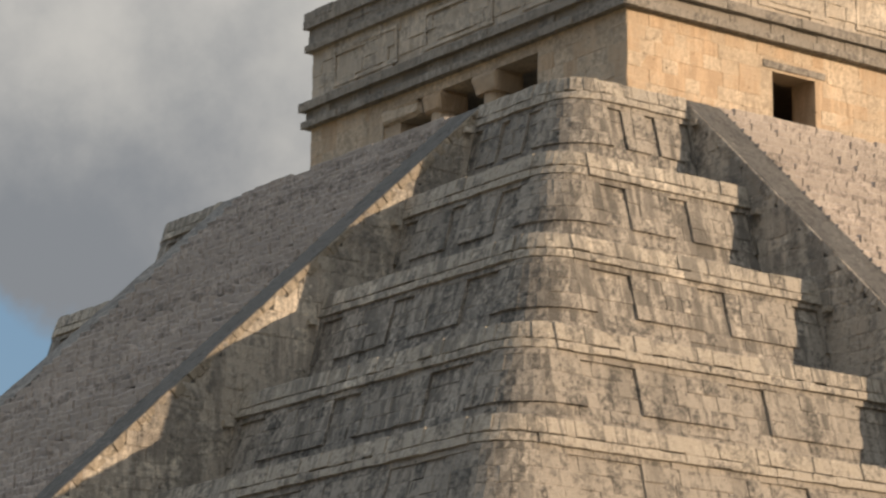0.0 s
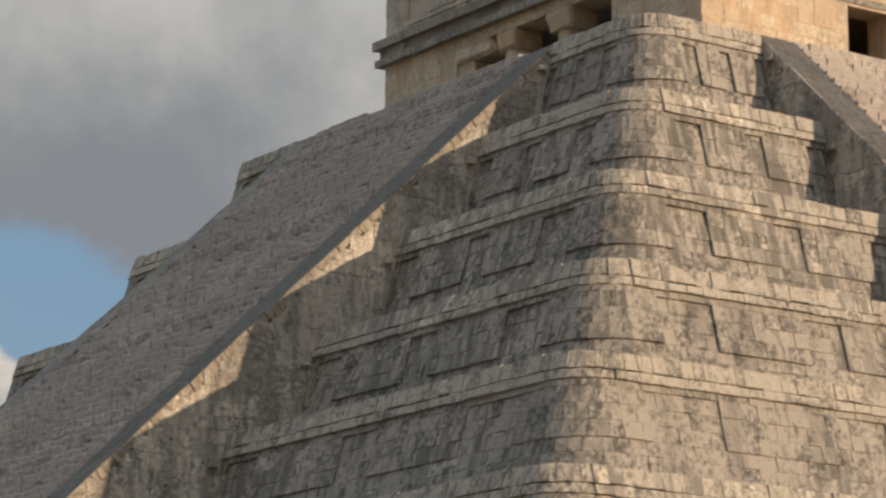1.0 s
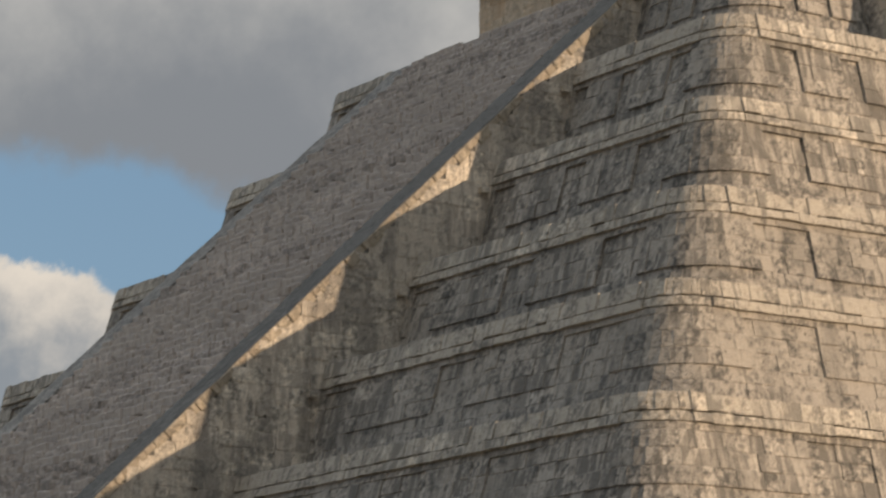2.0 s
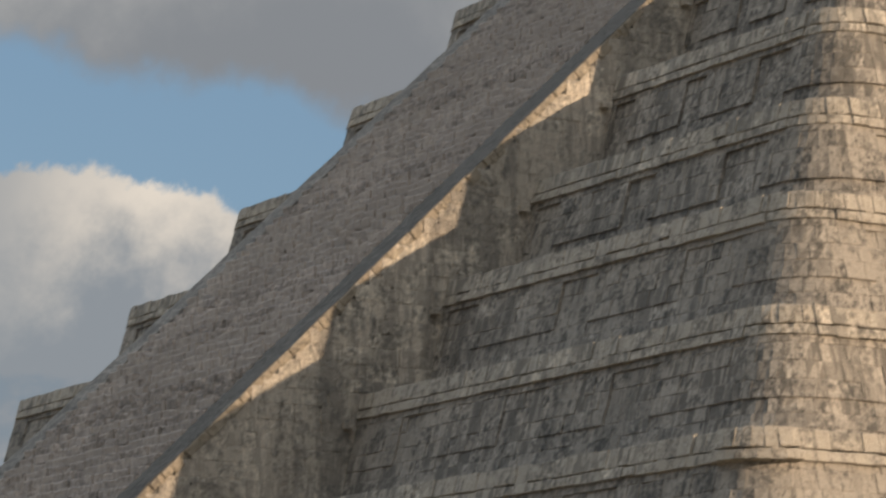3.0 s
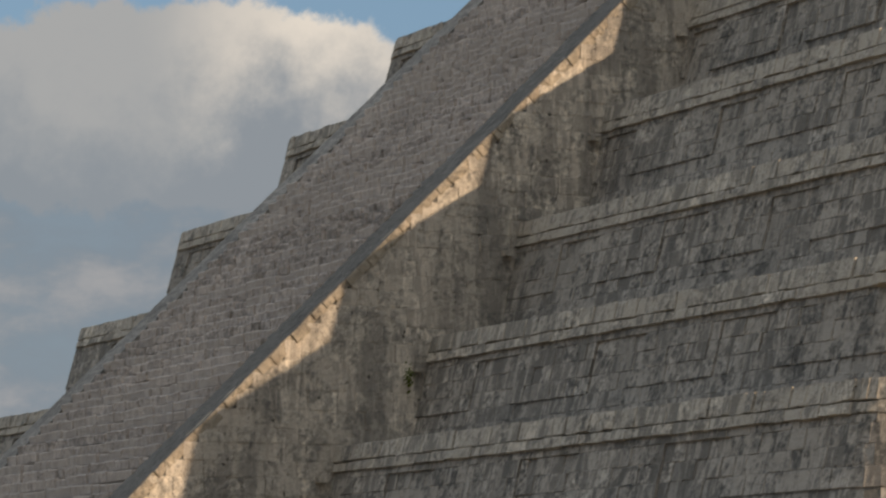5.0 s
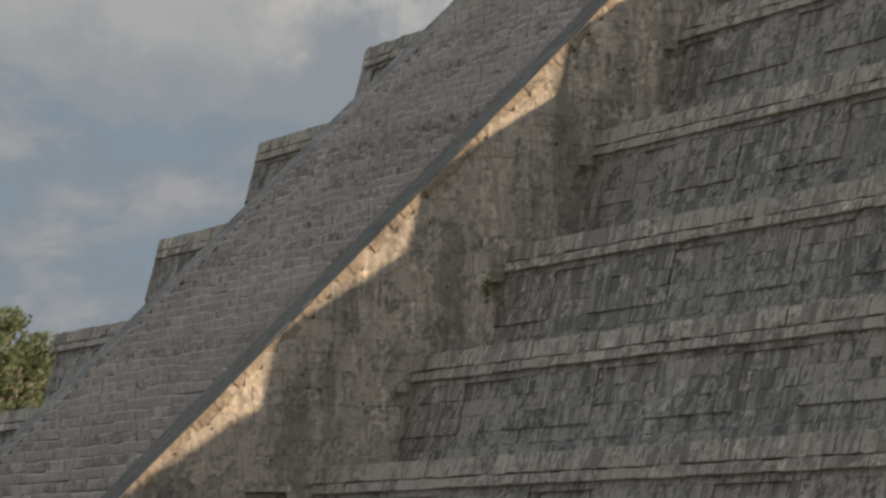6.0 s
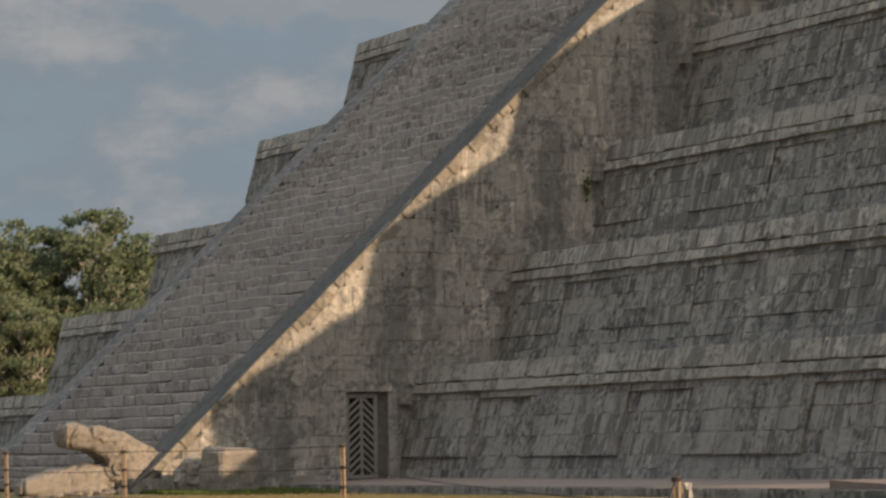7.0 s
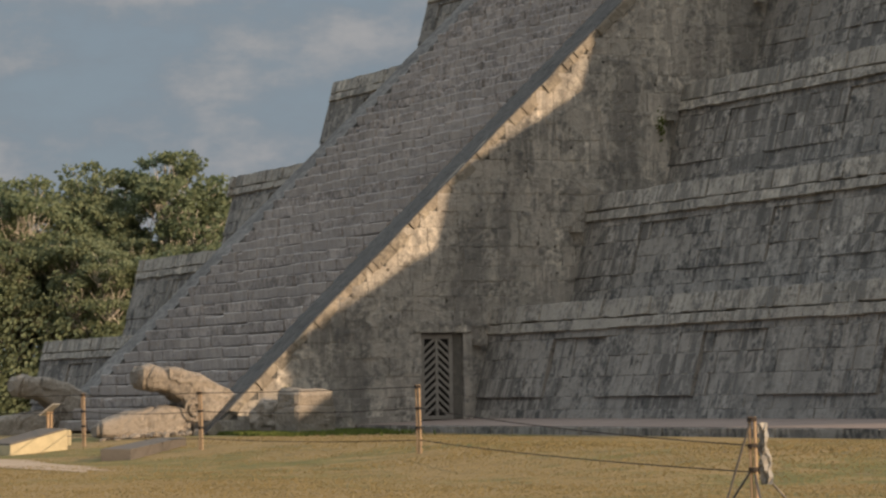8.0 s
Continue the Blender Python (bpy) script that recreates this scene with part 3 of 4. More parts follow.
def temple_walls():
    bm = bmesh.new()
    for lo, hi in (((-TX, -TY, TZ), (-3.45, -TY + 0.9, 26.3)), ((3.40, -TY, TZ), (TX, -TY + 0.9, 26.3)), ((-3.45, -TY, 25.98), (3.40, -TY + 0.9, 26.3))):
        add_box(bm, lo, hi, bevel=0.02)
    part("wall", bm, TEMPLE, temple)
    bm = bmesh.new()
    for lo, hi in (((TX - 0.9, -TY + 0.9, TZ), (TX, -0.75, 26.3)), ((TX - 0.9, 0.75, TZ), (TX, TY, 26.3)), ((TX - 0.9, -0.75, 25.58), (TX, 0.75, 26.3))):
        add_box(bm, lo, hi, bevel=0.02)
    part("wall", bm, TEMPLE, temple)
    for lo, hi in (((-TX, -TY + 0.9, TZ), (-TX + 0.9, TY, 26.3)), ((-TX + 0.9, TY - 0.9, TZ), (TX - 0.9, TY, 26.3))):
        bm = bmesh.new()
        add_box(bm, lo, hi)
        part("wall", bm, TEMPLE, temple)
    bm = bmesh.new()
    add_box(bm, (-TX + 0.9, -2.6, TZ), (TX - 0.9, -1.9, 26.3))
    add_box(bm, (-TX + 0.9, -TY + 0.9, 26.2), (TX - 0.9, TY - 0.9, 26.35))
    part("inner_wall", bm, FRIEZE, temple)
    # upper wall and roof
    bm = bmesh.new()
    add_box(bm, (-TX + 0.02, -TY + 0.02, 27.0), (TX - 0.02, TY - 0.02, 28.6), bevel=0.02)
    part("frieze", bm, FRIEZE, temple)
    for name, out, z0, z1 in (("moulding", 0.22, 26.28, 26.50), ("moulding", 0.12, 26.50, 26.78), ("moulding", 0.28, 26.78, 27.05), ("cornice", 0.18, 28.55, 28.78), ("cornice", 0.08, 28.78, 29.25), ("cornice", 0.20, 29.25, 29.75)):
        bm = bmesh.new()
        add_box(bm, (-TX - out, -TY - out, z0), (TX + out, TY + out, z1 - 0.004), bevel=0.03)
        part(name, bm, TEMPLE_GREY, temple, "dark weathered cornice slab")
    # facing blocks
    st = Stones(700)
    rng = st.rng

    def face(p0, u, n, length, z0, z1, course, lo, hi, holes=(), mat=0, proud=0.012):
        z = z0
        rows = max(1, round((z1 - z0) / course))
        h = (z1 - z0) / rows
        for r in range(rows):
            s = 0.0
            for w in widths(rng, length, lo, hi):
                mid, zm = s + w / 2, z + h / 2
                if not any(a < mid + w * 0.4 and mid - w * 0.4 < b and zm < t for a, b, t in holes):
                    st.add(Vector(p0) + Vector(u) * mid + Vector(n) * proud + Vector((0, 0, zm)), u, (0, 0, 1), n, w - 0.002, h, 0.08, mat, 0.012 if mat == 0 else 0.032, key=mid)
                s += w
            z += h

    face((-TX, -TY, 0), (1, 0, 0), (0, -1, 0), 3.55, TZ, 26.28, 0.42, 0.45, 0.8)
    face((3.42, -TY, 0), (1, 0, 0), (0, -1, 0), TX - 3.42, TZ, 26.28, 0.42, 0.45, 0.8)
    face((TX, -TY, 0), (0, 1, 0), (1, 0, 0), 2 * TY, TZ, 26.28, 0.36, 0.4, 0.75, ((TY - 0.75, TY + 0.75, 25.6),))
    face((-TX, -TY, 0), (1, 0, 0), (0, -1, 0), 2 * TX, 27.05, 28.55, 0.38, 0.45, 0.9, (), 2)
    face((TX, -TY, 0), (0, 1, 0), (1, 0, 0), 2 * TY, 27.05, 28.55, 0.38, 0.45, 0.9, (), 2)
    for z0, z1, out in ((26.50, 26.78, 0.12), (28.78, 29.25, 0.08), (29.25, 29.74, 0.20), (26.78, 27.04, 0.28), (26.28, 26.49, 0.22)):
        face((-TX - out, -TY - out, 0), (1, 0, 0), (0, -1, 0), 2 * TX + 2 * out, z0, z1, 0.3, 0.5, 1.1, (), 1, 0.01)
        face((TX + out, -TY - out, 0), (0, 1, 0), (1, 0, 0), 2 * TY + 2 * out, z0, z1, 0.3, 0.5, 1.1, (), 1, 0.01)
    st.link((TEMPLE, TEMPLE_GREY, FRIEZE), temple, 300)
    # raised frames on the frieze
    for side in (0, 1):
        half = TX if side == 0 else TY
        for c in (-0.62, 0.0, 0.62):
            bm = bmesh.new()
            w = half * 0.22
            for lo, hi in (((c * half - w, -0.025, 27.25), (c * half + w, 0.0, 27.35)), ((c * half - w, -0.025, 28.25), (c * half + w, 0.0, 28.35)), ((c * half - w, -0.025, 27.35), (c * half - w + 0.1, 0.0, 28.25)), ((c * half + w - 0.1, -0.025, 27.35), (c * half + w, 0.0, 28.25))):
                m = Matrix.Translation((0, -TY - 0.03, 0)) if side == 0 else quarter_turn(1) @ Matrix.Translation((0, -TX - 0.03, 0))
                add_box(bm, lo, hi, m, bevel=0.012)
            part("frieze_frame", bm, FRIEZE, temple)
    # doorway columns
    for x, c0, c1 in ((-1.2, -1.62, -0.72), (1.15, 0.60, 1.70)):
        bm = bmesh.new()
        bmesh.ops.create_cone(bm, cap_ends=True, segments=24, radius1=0.37, radius2=0.35, depth=2.2, matrix=Matrix.Translation((x, -TY + 0.42, TZ + 1.1)))
        column = part("column", bm, TEMPLE, temple, smooth=False)
        bm = bmesh.new()
        add_box(bm, (c0, -TY - 0.08, 25.42), (c1, -TY + 0.9, 25.99), bevel=0.10, rough=0.03, rng=random.Random(int(x * 10)))
        for v in bm.verts:
            if v.co.z < 25.6:      # the capital draws in towards the shaft
                v.co.x = x + (v.co.x - x) * 0.86
                v.co.y += 0.08
        part("capital", bm, TEMPLE, column, "block capital")
    bm = bmesh.new()
    add_box(bm, (-3.45, -TY + 0.03, TZ), (-2.70, -TY + 0.75, 25.55), bevel=0.03, rough=0.01)
    pilaster = part("pilaster", bm, TEMPLE, temple)
    bm = bmesh.new()
    add_box(bm, (-3.45, -TY - 0.06, 25.53), (-1.80, -TY + 0.8, 25.98), bevel=0.10, rough=0.06, rng=random.Random(9))
    part("capital", bm, TEMPLE, pilaster, "rough projecting capital block")
    # door lintels
    bm = bmesh.new()
    add_box(bm, (TX - 0.3, -1.1, 25.60), (TX + 0.05, 1.1, 25.80), bevel=0.02)
    part("lintel", bm, TEMPLE_GREY, temple, "weathered wooden lintel")


temple_walls()


# ---- the small door in the side of the north staircase ----
def side_door():
    gate = thing("gate", "grey wooden chevron-slatted gate in the staircase wall", "gate")
    x, y0, y1, z0, z1 = WING - 0.20, -28.94, -28.03, 0.50, 2.24
    # no opening is cut: a near-black sheet paints the passage's shade
    bm = bmesh.new()
    add_box(bm, (WING - 0.158, y0 - 0.04, 0.44), (WING - 0.150, y1 + 0.06, z1 + 0.03))
    part("doorway", bm, INTERIOR_SHADE, gate, "dark sheet in place of the unlit passage behind the gate")
    xf = WING - 0.13
    for a, b in (((xf, y0, z0), (xf + 0.05, y0 + 0.085, z1)), ((xf, y1 - 0.28, z0), (xf + 0.05, y1 - 0.20, z1)), ((xf, y0 + 0.33, z0), (xf + 0.05, y0 + 0.39, z1)), ((xf, y0, z0), (xf + 0.045, y1 - 0.2, z0 + 0.08)), ((xf, y0, z1 - 0.1), (xf + 0.045, y1 - 0.2, z1))):
        bm = bmesh.new()
        add_box(bm, a, b, bevel=0.008)
        part("rail", bm, WOOD, gate)
    for i in range(10):
        for lo, hi, rise in ((y0 + 0.08, y0 + 0.33, 0.22), (y0 + 0.39, y1 - 0.28, -0.22)):
            z = z0 + 0.06 + i * 0.152
            bm = bmesh.new()
            add_box(bm, (xf + 0.006, 0, -0.033), (xf + 0.04, hi - lo, 0.033))
            for v in bm.verts:
                v.co.z += z + (0.22 if rise < 0 else 0) + rise * v.co.y / (hi - lo)
                v.co.y += lo
            part("slat", bm, WOOD, gate)
    bm = bmesh.new()
    add_box(bm, (WING - 0.15, y0 - 0.18, z1 + 0.02), (WING + 0.012, y1 + 0.22, z1 + 0.26), bevel=0.02)
    part("lintel", bm, WALLSTONE, gate, "limestone lintel")
    # jamb in dark mortar colour, which puts a deep reveal's shade into it
    bm = bmesh.new()
    add_box(bm, (WING - 0.149, y1 - 0.19, z0 - 0.05), (WING - 0.10, y1 + 0.02, z1 + 0.02), bevel=0.015, rough=0.01)
    part("jamb", bm, MORTAR, gate, "recessed stone jamb, coloured dark for the reveal's shade")


side_door()


# ---- serpent heads at the foot of the north ramps ----
def loft(sections, sides=30, fill=6):
    """sections: (y, z centre, half width, half height, squareness); worn by noise"""
    bm = bmesh.new()
    rows = []
    for a, b in zip(sections, sections[1:]):
        for i in range(fill):
            f = i / fill
            rows.append([a[j] + (b[j] - a[j]) * f for j in range(5)])
    rows.append(list(sections[-1]))
    rings = []
    for y, z, w, h, p in rows:
        ring = []
        for i in range(sides):
            t = 2 * math.pi * i / sides
            c, s = math.cos(t), math.sin(t)
            q = (abs(c) ** p + abs(s) ** p) ** (-1 / p)
            v = Vector((c * q * w, y, z + s * q * h))
            d = noise.fractal(v * 2.2, 0.8, 2.1, 5) * 0.045
            crack = abs(noise.noise(v * 1.6 + Vector((7, 3, 1))))
            d -= 0.05 * max(0.0, 1 - crack * 14)
            ring.append(bm.verts.new(v + Vector((c, 0, s)) * d))
        rings.append(ring)
    for a, b in zip(rings, rings[1:]):
        for i in range(sides):
            bm.faces.new((a[i], a[(i + 1) % sides], b[(i + 1) % sides], b[i]))
    bm.faces.new(rings[0])
    bm.faces.new(rings[-1][::-1])
    return bm


def serpent_head(x, label, back=0.0):
    upper = [(-34.84, 1.46, 0.26, 0.15, 3), (-34.76, 1.45, 0.38, 0.25, 3), (-34.55, 1.43, 0.43, 0.28, 3.5), (-34.32, 1.38, 0.42, 0.22, 4), (-34.24, 1.40, 0.44, 0.25, 5), (-33.95, 1.28, 0.45, 0.33, 6), (-33.74, 0.95, 0.46, 0.60, 7), (-33.4, 0.85, 0.46, 0.56, 7), (-33.0, 0.74, 0.45, 0.49, 7), (-32.7, 0.66, 0.44, 0.42, 7)]
    lower = [(-35.68, 0.40, 0.20, 0.08, 3), (-35.58, 0.43, 0.30, 0.16, 3), (-35.25, 0.46, 0.37, 0.25, 4), (-34.75, 0.50, 0.40, 0.32, 5), (-34.3, 0.52, 0.42, 0.37, 5), (-33.8, 0.5, 0.42, 0.36, 5)]
    bm = loft(upper, 40, 7)
    low = loft(lower, 40, 7)
    me = bpy.data.meshes.new("tmp")
    low.to_mesh(me)
    low.free()
    bm.from_mesh(me)
    bpy.data.meshes.remove(me)
    for sx in (-1, 1):
        # stepped brow band and scroll at the corner of the mouth
        for y0, y1, z0, z1 in ((-34.26, -34.20, 1.42, 1.62), (-34.24, -34.08, 1.38, 1.45), (-34.10, -34.04, 1.34, 1.43), (-34.06, -33.74, 1.33, 1.40), (-33.80, -33.74, 1.26, 1.36)):
            add_box(bm, (sx * 0.455 - 0.03, y0, z0), (sx * 0.455 + 0.03, y1, z1), bevel=0.015)
        for r, a0, a1 in ((0.21, 1.5, 5.6), (0.11, 0.6, 5.2)):
            for i in range(12):
                t0, t1 = a0 + (a1 - a0) * i / 12, a0 + (a1 - a0) * (i + 1) / 12
                add_rod(bm, (sx * 0.47, -33.72 + r * math.cos(t0), 0.80 + 1.1 * r * math.sin(t0)), (sx * 0.47, -33.72 + r * math.cos(t1), 0.80 + 1.1 * r * math.sin(t1)), 0.022, sides=6)
    ob = part("serpent_head", bm, SERPENT, None)
    ob.location = (x, back, -0.25 * back)
    tagged(ob, label, "stone sculpture", "serpent heads at the stair foot")


serpent_head(5.06, "sunlit open-mouthed limestone serpent head at the stair's foot")
serpent_head(-5.06, "shaded open-mouthed limestone serpent head at the stair's foot", 0.35)


# rubble under the lower jaw
def rubble():
    rng = random.Random(31)
    for i in range(26):
        bm = bmesh.new()
        s = rng.uniform(0.05, 0.12)
        bmesh.ops.create_icosphere(bm, subdivisions=1, radius=s)
        for v in bm.verts:
            v.co = Vector((v.co.x * 1.3, v.co.y, v.co.z * 0.7)) + Vector((rng.uniform(-0.2, 0.2) * s for _ in range(3)))
        ob = part("stone", bm, SERPENT, None)
        x, y = 5.56 + rng.uniform(-0.1, 0.2), -35.7 + i * 0.085
        ob.location = (x, y, ground_height(x, y) + s * 0.4)
        tagged(ob, "small pale loose stone beside the serpent head", "stone", "loose stones")


rubble()


def altar():
    ob = thing("altar_block", "worn pale limestone block against the staircase wall", "stone block", pose(7.7, -32.25, 0.24, 0, 0, 12))
    for name, lo, hi, bev, seed in (("base", (-0.44, -0.45, 0), (0.46, 0.45, 0.58), 0.09, 2), ("top", (-0.40, -0.42, 0.50), (0.42, 0.44, 0.92), 0.10, 3)):
        bm = bmesh.new()
        add_box(bm, lo, hi, bevel=bev, rough=0.02, rng=random.Random(seed))
        bmesh.ops.subdivide_edges(bm, edges=bm.edges[:], cuts=4, use_grid_fill=True)
        for v in bm.verts:
            v.co += Vector((v.co.x, v.co.y, 0)).normalized() * 0.035 * noise.fractal(v.co * 3.0 + Vector((seed, 0, 0)), 0.8, 2.0, 4)
            v.co.z += 0.05 * noise.noise(v.co * 2.5) * (v.co.z > 0.3)
        part(name, bm, SERPENT, ob)
    bm = bmesh.new()
    bmesh.ops.create_icosphere(bm, subdivisions=4, radius=1.0)
    for v in bm.verts:
        v.co = Vector((v.co.x * 0.34, v.co.y * 0.42, max(v.co.z, -0.6) * 0.42)) * (1 + 0.35 * noise.fractal(v.co * 1.4, 0.8, 2.0, 4))
    ob = part("boulder", bm, SERPENT)
    ob.location = (6.75, -32.55, ground_height(6.75, -32.55) + 0.24)
    tagged(ob, "rough grey boulder between the block and the staircase wall", "boulder")


altar()


# ---- fence of posts and ropes ----
POSTS = [(-1.6, -36.4, 1.0), (7.4, -36.6, 1.0), (14.1, -36.6, 1.0), (22.8, -36.3, 1.0), (39.5, -40.1, 0.78)]


def fence_post(x, y, h, label):
    z = ground_height(x, y)
    ob = thing("fence_post", label, "post", pose(x, y, z, 0, -1.5, 0), "rope fence posts")
    for d in (-0.021, 0.021):
        bm = bmesh.new()
        add_rod(bm, (d, d * 0.7, -0.05), (d, d * 0.7, h), 0.017, 0.016, 10)
        part("pole", bm, POST, ob)
    for f in (0.38, 0.66, 0.97):
        bm = bmesh.new()
        add_rod(bm, (0, 0, h * f - 0.02), (0, 0, h * f + 0.02), 0.046, 0.046, 10)
        part("binding", bm, ROPE, ob)
    return ob


for x, y, h in POSTS:
    fence_post(x, y, h, "pair of slim varnished wooden poles with rope bindings" if h > 0.9 else "short wooden fence post with steel struts and grey sheeting")


def rope(a, b, sag):
    bm = bmesh.new()
    n = 14
    pts = [Vector(a).lerp(Vector(b), i / n) - Vector((0, 0, sag * 4 * (i / n) * (1 - i / n))) for i in range(n + 1)]
    for p, q in zip(pts, pts[1:]):
        add_rod(bm, p, q, 0.0065, sides=6)
    ob = part("rope", bm, ROPE)
    tagged(ob, "thin dark rope strung between fence posts", "rope", "fence ropes")


for (x0, y0, h0), (x1, y1, h1) in zip(POSTS, POSTS[1:]):
    g0, g1 = ground_height(x0, y0), ground_height(x1, y1)
    for f, sag in ((0.97, 0.02), (0.66, 0.05), (0.20, 0.04)):
        if x1 > 30 and f > 0.9:
            continue
        rope((x0, y0, g0 + h0 * f), (x1, y1, g1 + h1 * (f + 0.15 if x1 > 30 and f < 0.3 else f)), sag)


def fence_stand():
    x, y, h = POSTS[-1]
    z = ground_height(x, y)
    ob = thing("fence_stand", "dark steel strutted stand with hanging grey sheeting", "stand", pose(x, y, z, 0, 0, 25))
    for turn, z0, r0, r1 in ((222, 0.72, 0.03, 0.26), (210, 0.27, 0.04, 0.22), (42, 0.22, 0.12, 0.31), (320, 0.25, 0.04, 0.24)):
        c, s = math.cos(radians(turn)), math.sin(radians(turn))
        bm = bmesh.new()
        add_rod(bm, (r0 * c, r0 * s, z0), (r1 * c, r1 * s, 0.0), 0.011)
        part("strut", bm, STEEL, ob)
    bm = bmesh.new()
    rng = random.Random(4)
    n, m = 7, 9
    grid = [[bm.verts.new((0.02 + 0.13 * (i / n) * (1 - j / m * 0.5) + 0.02 * math.sin(j * 2.0 + i), 0.07 + 0.03 * math.sin(i * 1.7 + j), 0.16 + 0.56 * j / m)) for i in range(n + 1)] for j in range(m + 1)]
    for j in range(m):
        for i in range(n):
            bm.faces.new((grid[j][i], grid[j][i + 1], grid[j + 1][i + 1], grid[j + 1][i]))
    sheet = part("sheeting", bm, PLASTIC, ob, "crumpled grey sheeting")
    mod = sheet.modifiers.new("thick", "SOLIDIFY")
    mod.thickness = 0.015


fence_stand()


# ---- slabs, sign ----
def slab(name, x, y, ang, size, mat, label, wedge=0.0, tip=0.0):
    bm = bmesh.new()
    lx, ly, h = size
    add_box(bm, (-lx / 2, -ly / 2, -0.05), (lx / 2, ly / 2, h), bevel=0.025, rough=0.008, rng=random.Random(7))
    for v in bm.verts:
        if v.co.z > h * 0.5:
            v.co.z -= wedge * (0.5 - v.co.x / lx)
    ob = part(name, bm, mat)
    if wedge:      # added thin weathered top; its darker colour also paints the slope's shade
        bm = bmesh.new()
        add_box(bm, (-lx / 2 + 0.01, -ly / 2 + 0.02, h - 0.01), (lx / 2 - 0.01, ly / 2 - 0.005, h + 0.03), bevel=0.01)
        for v in bm.verts:
            v.co.z -= wedge * (0.5 - v.co.x / lx)
        part("top_slab", bm, SLAB, ob, "thin added weathered top, brown to darken the unlit slope")
    ob.matrix_basis = pose(x, y, ground_height(x, y), 0, tip, ang)
    tagged(ob, label, "stone slab")


slab("stone_slab", 13.35, -37.35, 148, (4.0, 0.52, 0.19), SLAB, "long low dark grey stone slab lying on the lawn", 0.0, -1.8)
slab("stone_wedge", 8.16, -37.94, 110, (1.3, 0.80, 0.42), YELLOW, "sloping yellow rendered stone slab on the lawn", 0.26)
slab("stone_block", 5.98, -36.53, 70, (0.2, 0.3, 0.30), YELLOW, "small yellow stone block beside the sloping slab")


def dirt_path():
    rng = random.Random(8)
    verts, n = [], 24
    for i in range(n):
        t = 2 * math.pi * i / n
        r = 1 + rng.uniform(-0.12, 0.12)
        x, y = 12.5 + (8.5 * math.cos(t) * 0.95 - 1.0 * math.sin(t) * 0.3) * r, -40.0 + (8.5 * math.cos(t) * -0.06 + 0.9 * math.sin(t)) * r
        verts.append((x, y, ground_height(x, y) + 0.006))
    verts.append((12.5, -40.0, ground_height(12.5, -40.0) + 0.012))
    ob = mesh_object("dirt_path", verts, [(i, (i + 1) % n, n) for i in range(n)], PATHWAY)
    tagged(ob, "bare pale trodden earth across the lawn", "path", kind="structure")


dirt_path()


def sign():
    ob = thing("information_sign", "small tilted sign on a wooden post", "sign", pose(3.8, -36.2, ground_height(3.8, -36.2), 0, 0, 60))
    for y in (-0.14, 0.14):
        bm = bmesh.new()
        add_rod(bm, (0, y, -0.05), (0, y, 0.62), 0.03)
        part("post", bm, POST, ob)
    bm = bmesh.new()
    add_box(bm, (-0.18, -0.3, -0.015), (0.18, 0.3, 0.015), pose(0, 0, 0.66, 0, -38, 0), bevel=0.006)
    part("panel", bm, PLASTIC, ob, "pale tilted panel")


sign()


# ---- grass along the wall's foot ----
def grass():
    rng = random.Random(77)
    verts, faces = [], []

    def tuft(x, y, hmax):
        z = ground_height(x, y)
        for _ in range(3):
            a = rng.uniform(0, 6.28)
            w, h = rng.uniform(0.012, 0.03), rng.uniform(0.4, 1.0) * hmax
            dx, dy = math.cos(a) * w, math.sin(a) * w
            lean = rng.uniform(-0.4, 0.4) * h
            b = len(verts)
            verts.extend([(x - dx, y - dy, z - 0.01), (x + dx, y + dy, z - 0.01), (x + lean * math.sin(a), y + lean * math.cos(a), z + h)])
            faces.append((b, b + 1, b + 2))

    for _ in range(5000):
        x = 5.9 + abs(rng.gauss(0, 1.6))
        tuft(x, rng.uniform(-33.4, -30.7), 0.10)
    ob = mesh_object("grass", verts, faces, GRASS)
    tagged(ob, "short patchy grass blades", "grass", kind="stuff")
    verts, faces = [], []
    for _ in range(70000):
        tuft(8 + 38 * rng.random() ** 0.8, rng.uniform(-45, -31), 0.017)
    dry = mesh_object("dry_grass", verts, faces, DRY)
    tagged(dry, "short dry yellow grass blades on the lawn", "grass", kind="stuff")


grass()


# ---- a few plants rooted in the joints ----
def wall_plant(x, y, z, size, seed):
    rng = random.Random(seed)
    verts, faces = [], []
    for _ in range(90):
        c = Vector((x + abs(rng.gauss(0, size * 0.5)), y - abs(rng.gauss(0, size * 0.4)), z + rng.gauss(0, size)))
        n = Vector((rng.gauss(0, 1), rng.gauss(0, 1), rng.gauss(0.4, 1))).normalized()
        u = n.orthogonal().normalized() * rng.uniform(0.02, 0.05)
        v = n.cross(u).normalized() * rng.uniform(0.015, 0.03)
        b = len(verts)
        verts.extend([c - u, c + v, c + u, c - v])
        faces.append((b, b + 1, b + 2, b + 3))
    ob = mesh_object("wall_plant", verts, faces, GRASS)
    tagged(ob, "small green plant growing from a joint in the masonry", "plant", "plants in the masonry")


wall_plant(WING + 0.02, -23.35, 6.55, 0.16, 1)
wall_plant(12.0, -12.05, 17.92, 0.08, 2)
wall_plant(WING + 0.02, -31.9, 0.95, 0.14, 3)


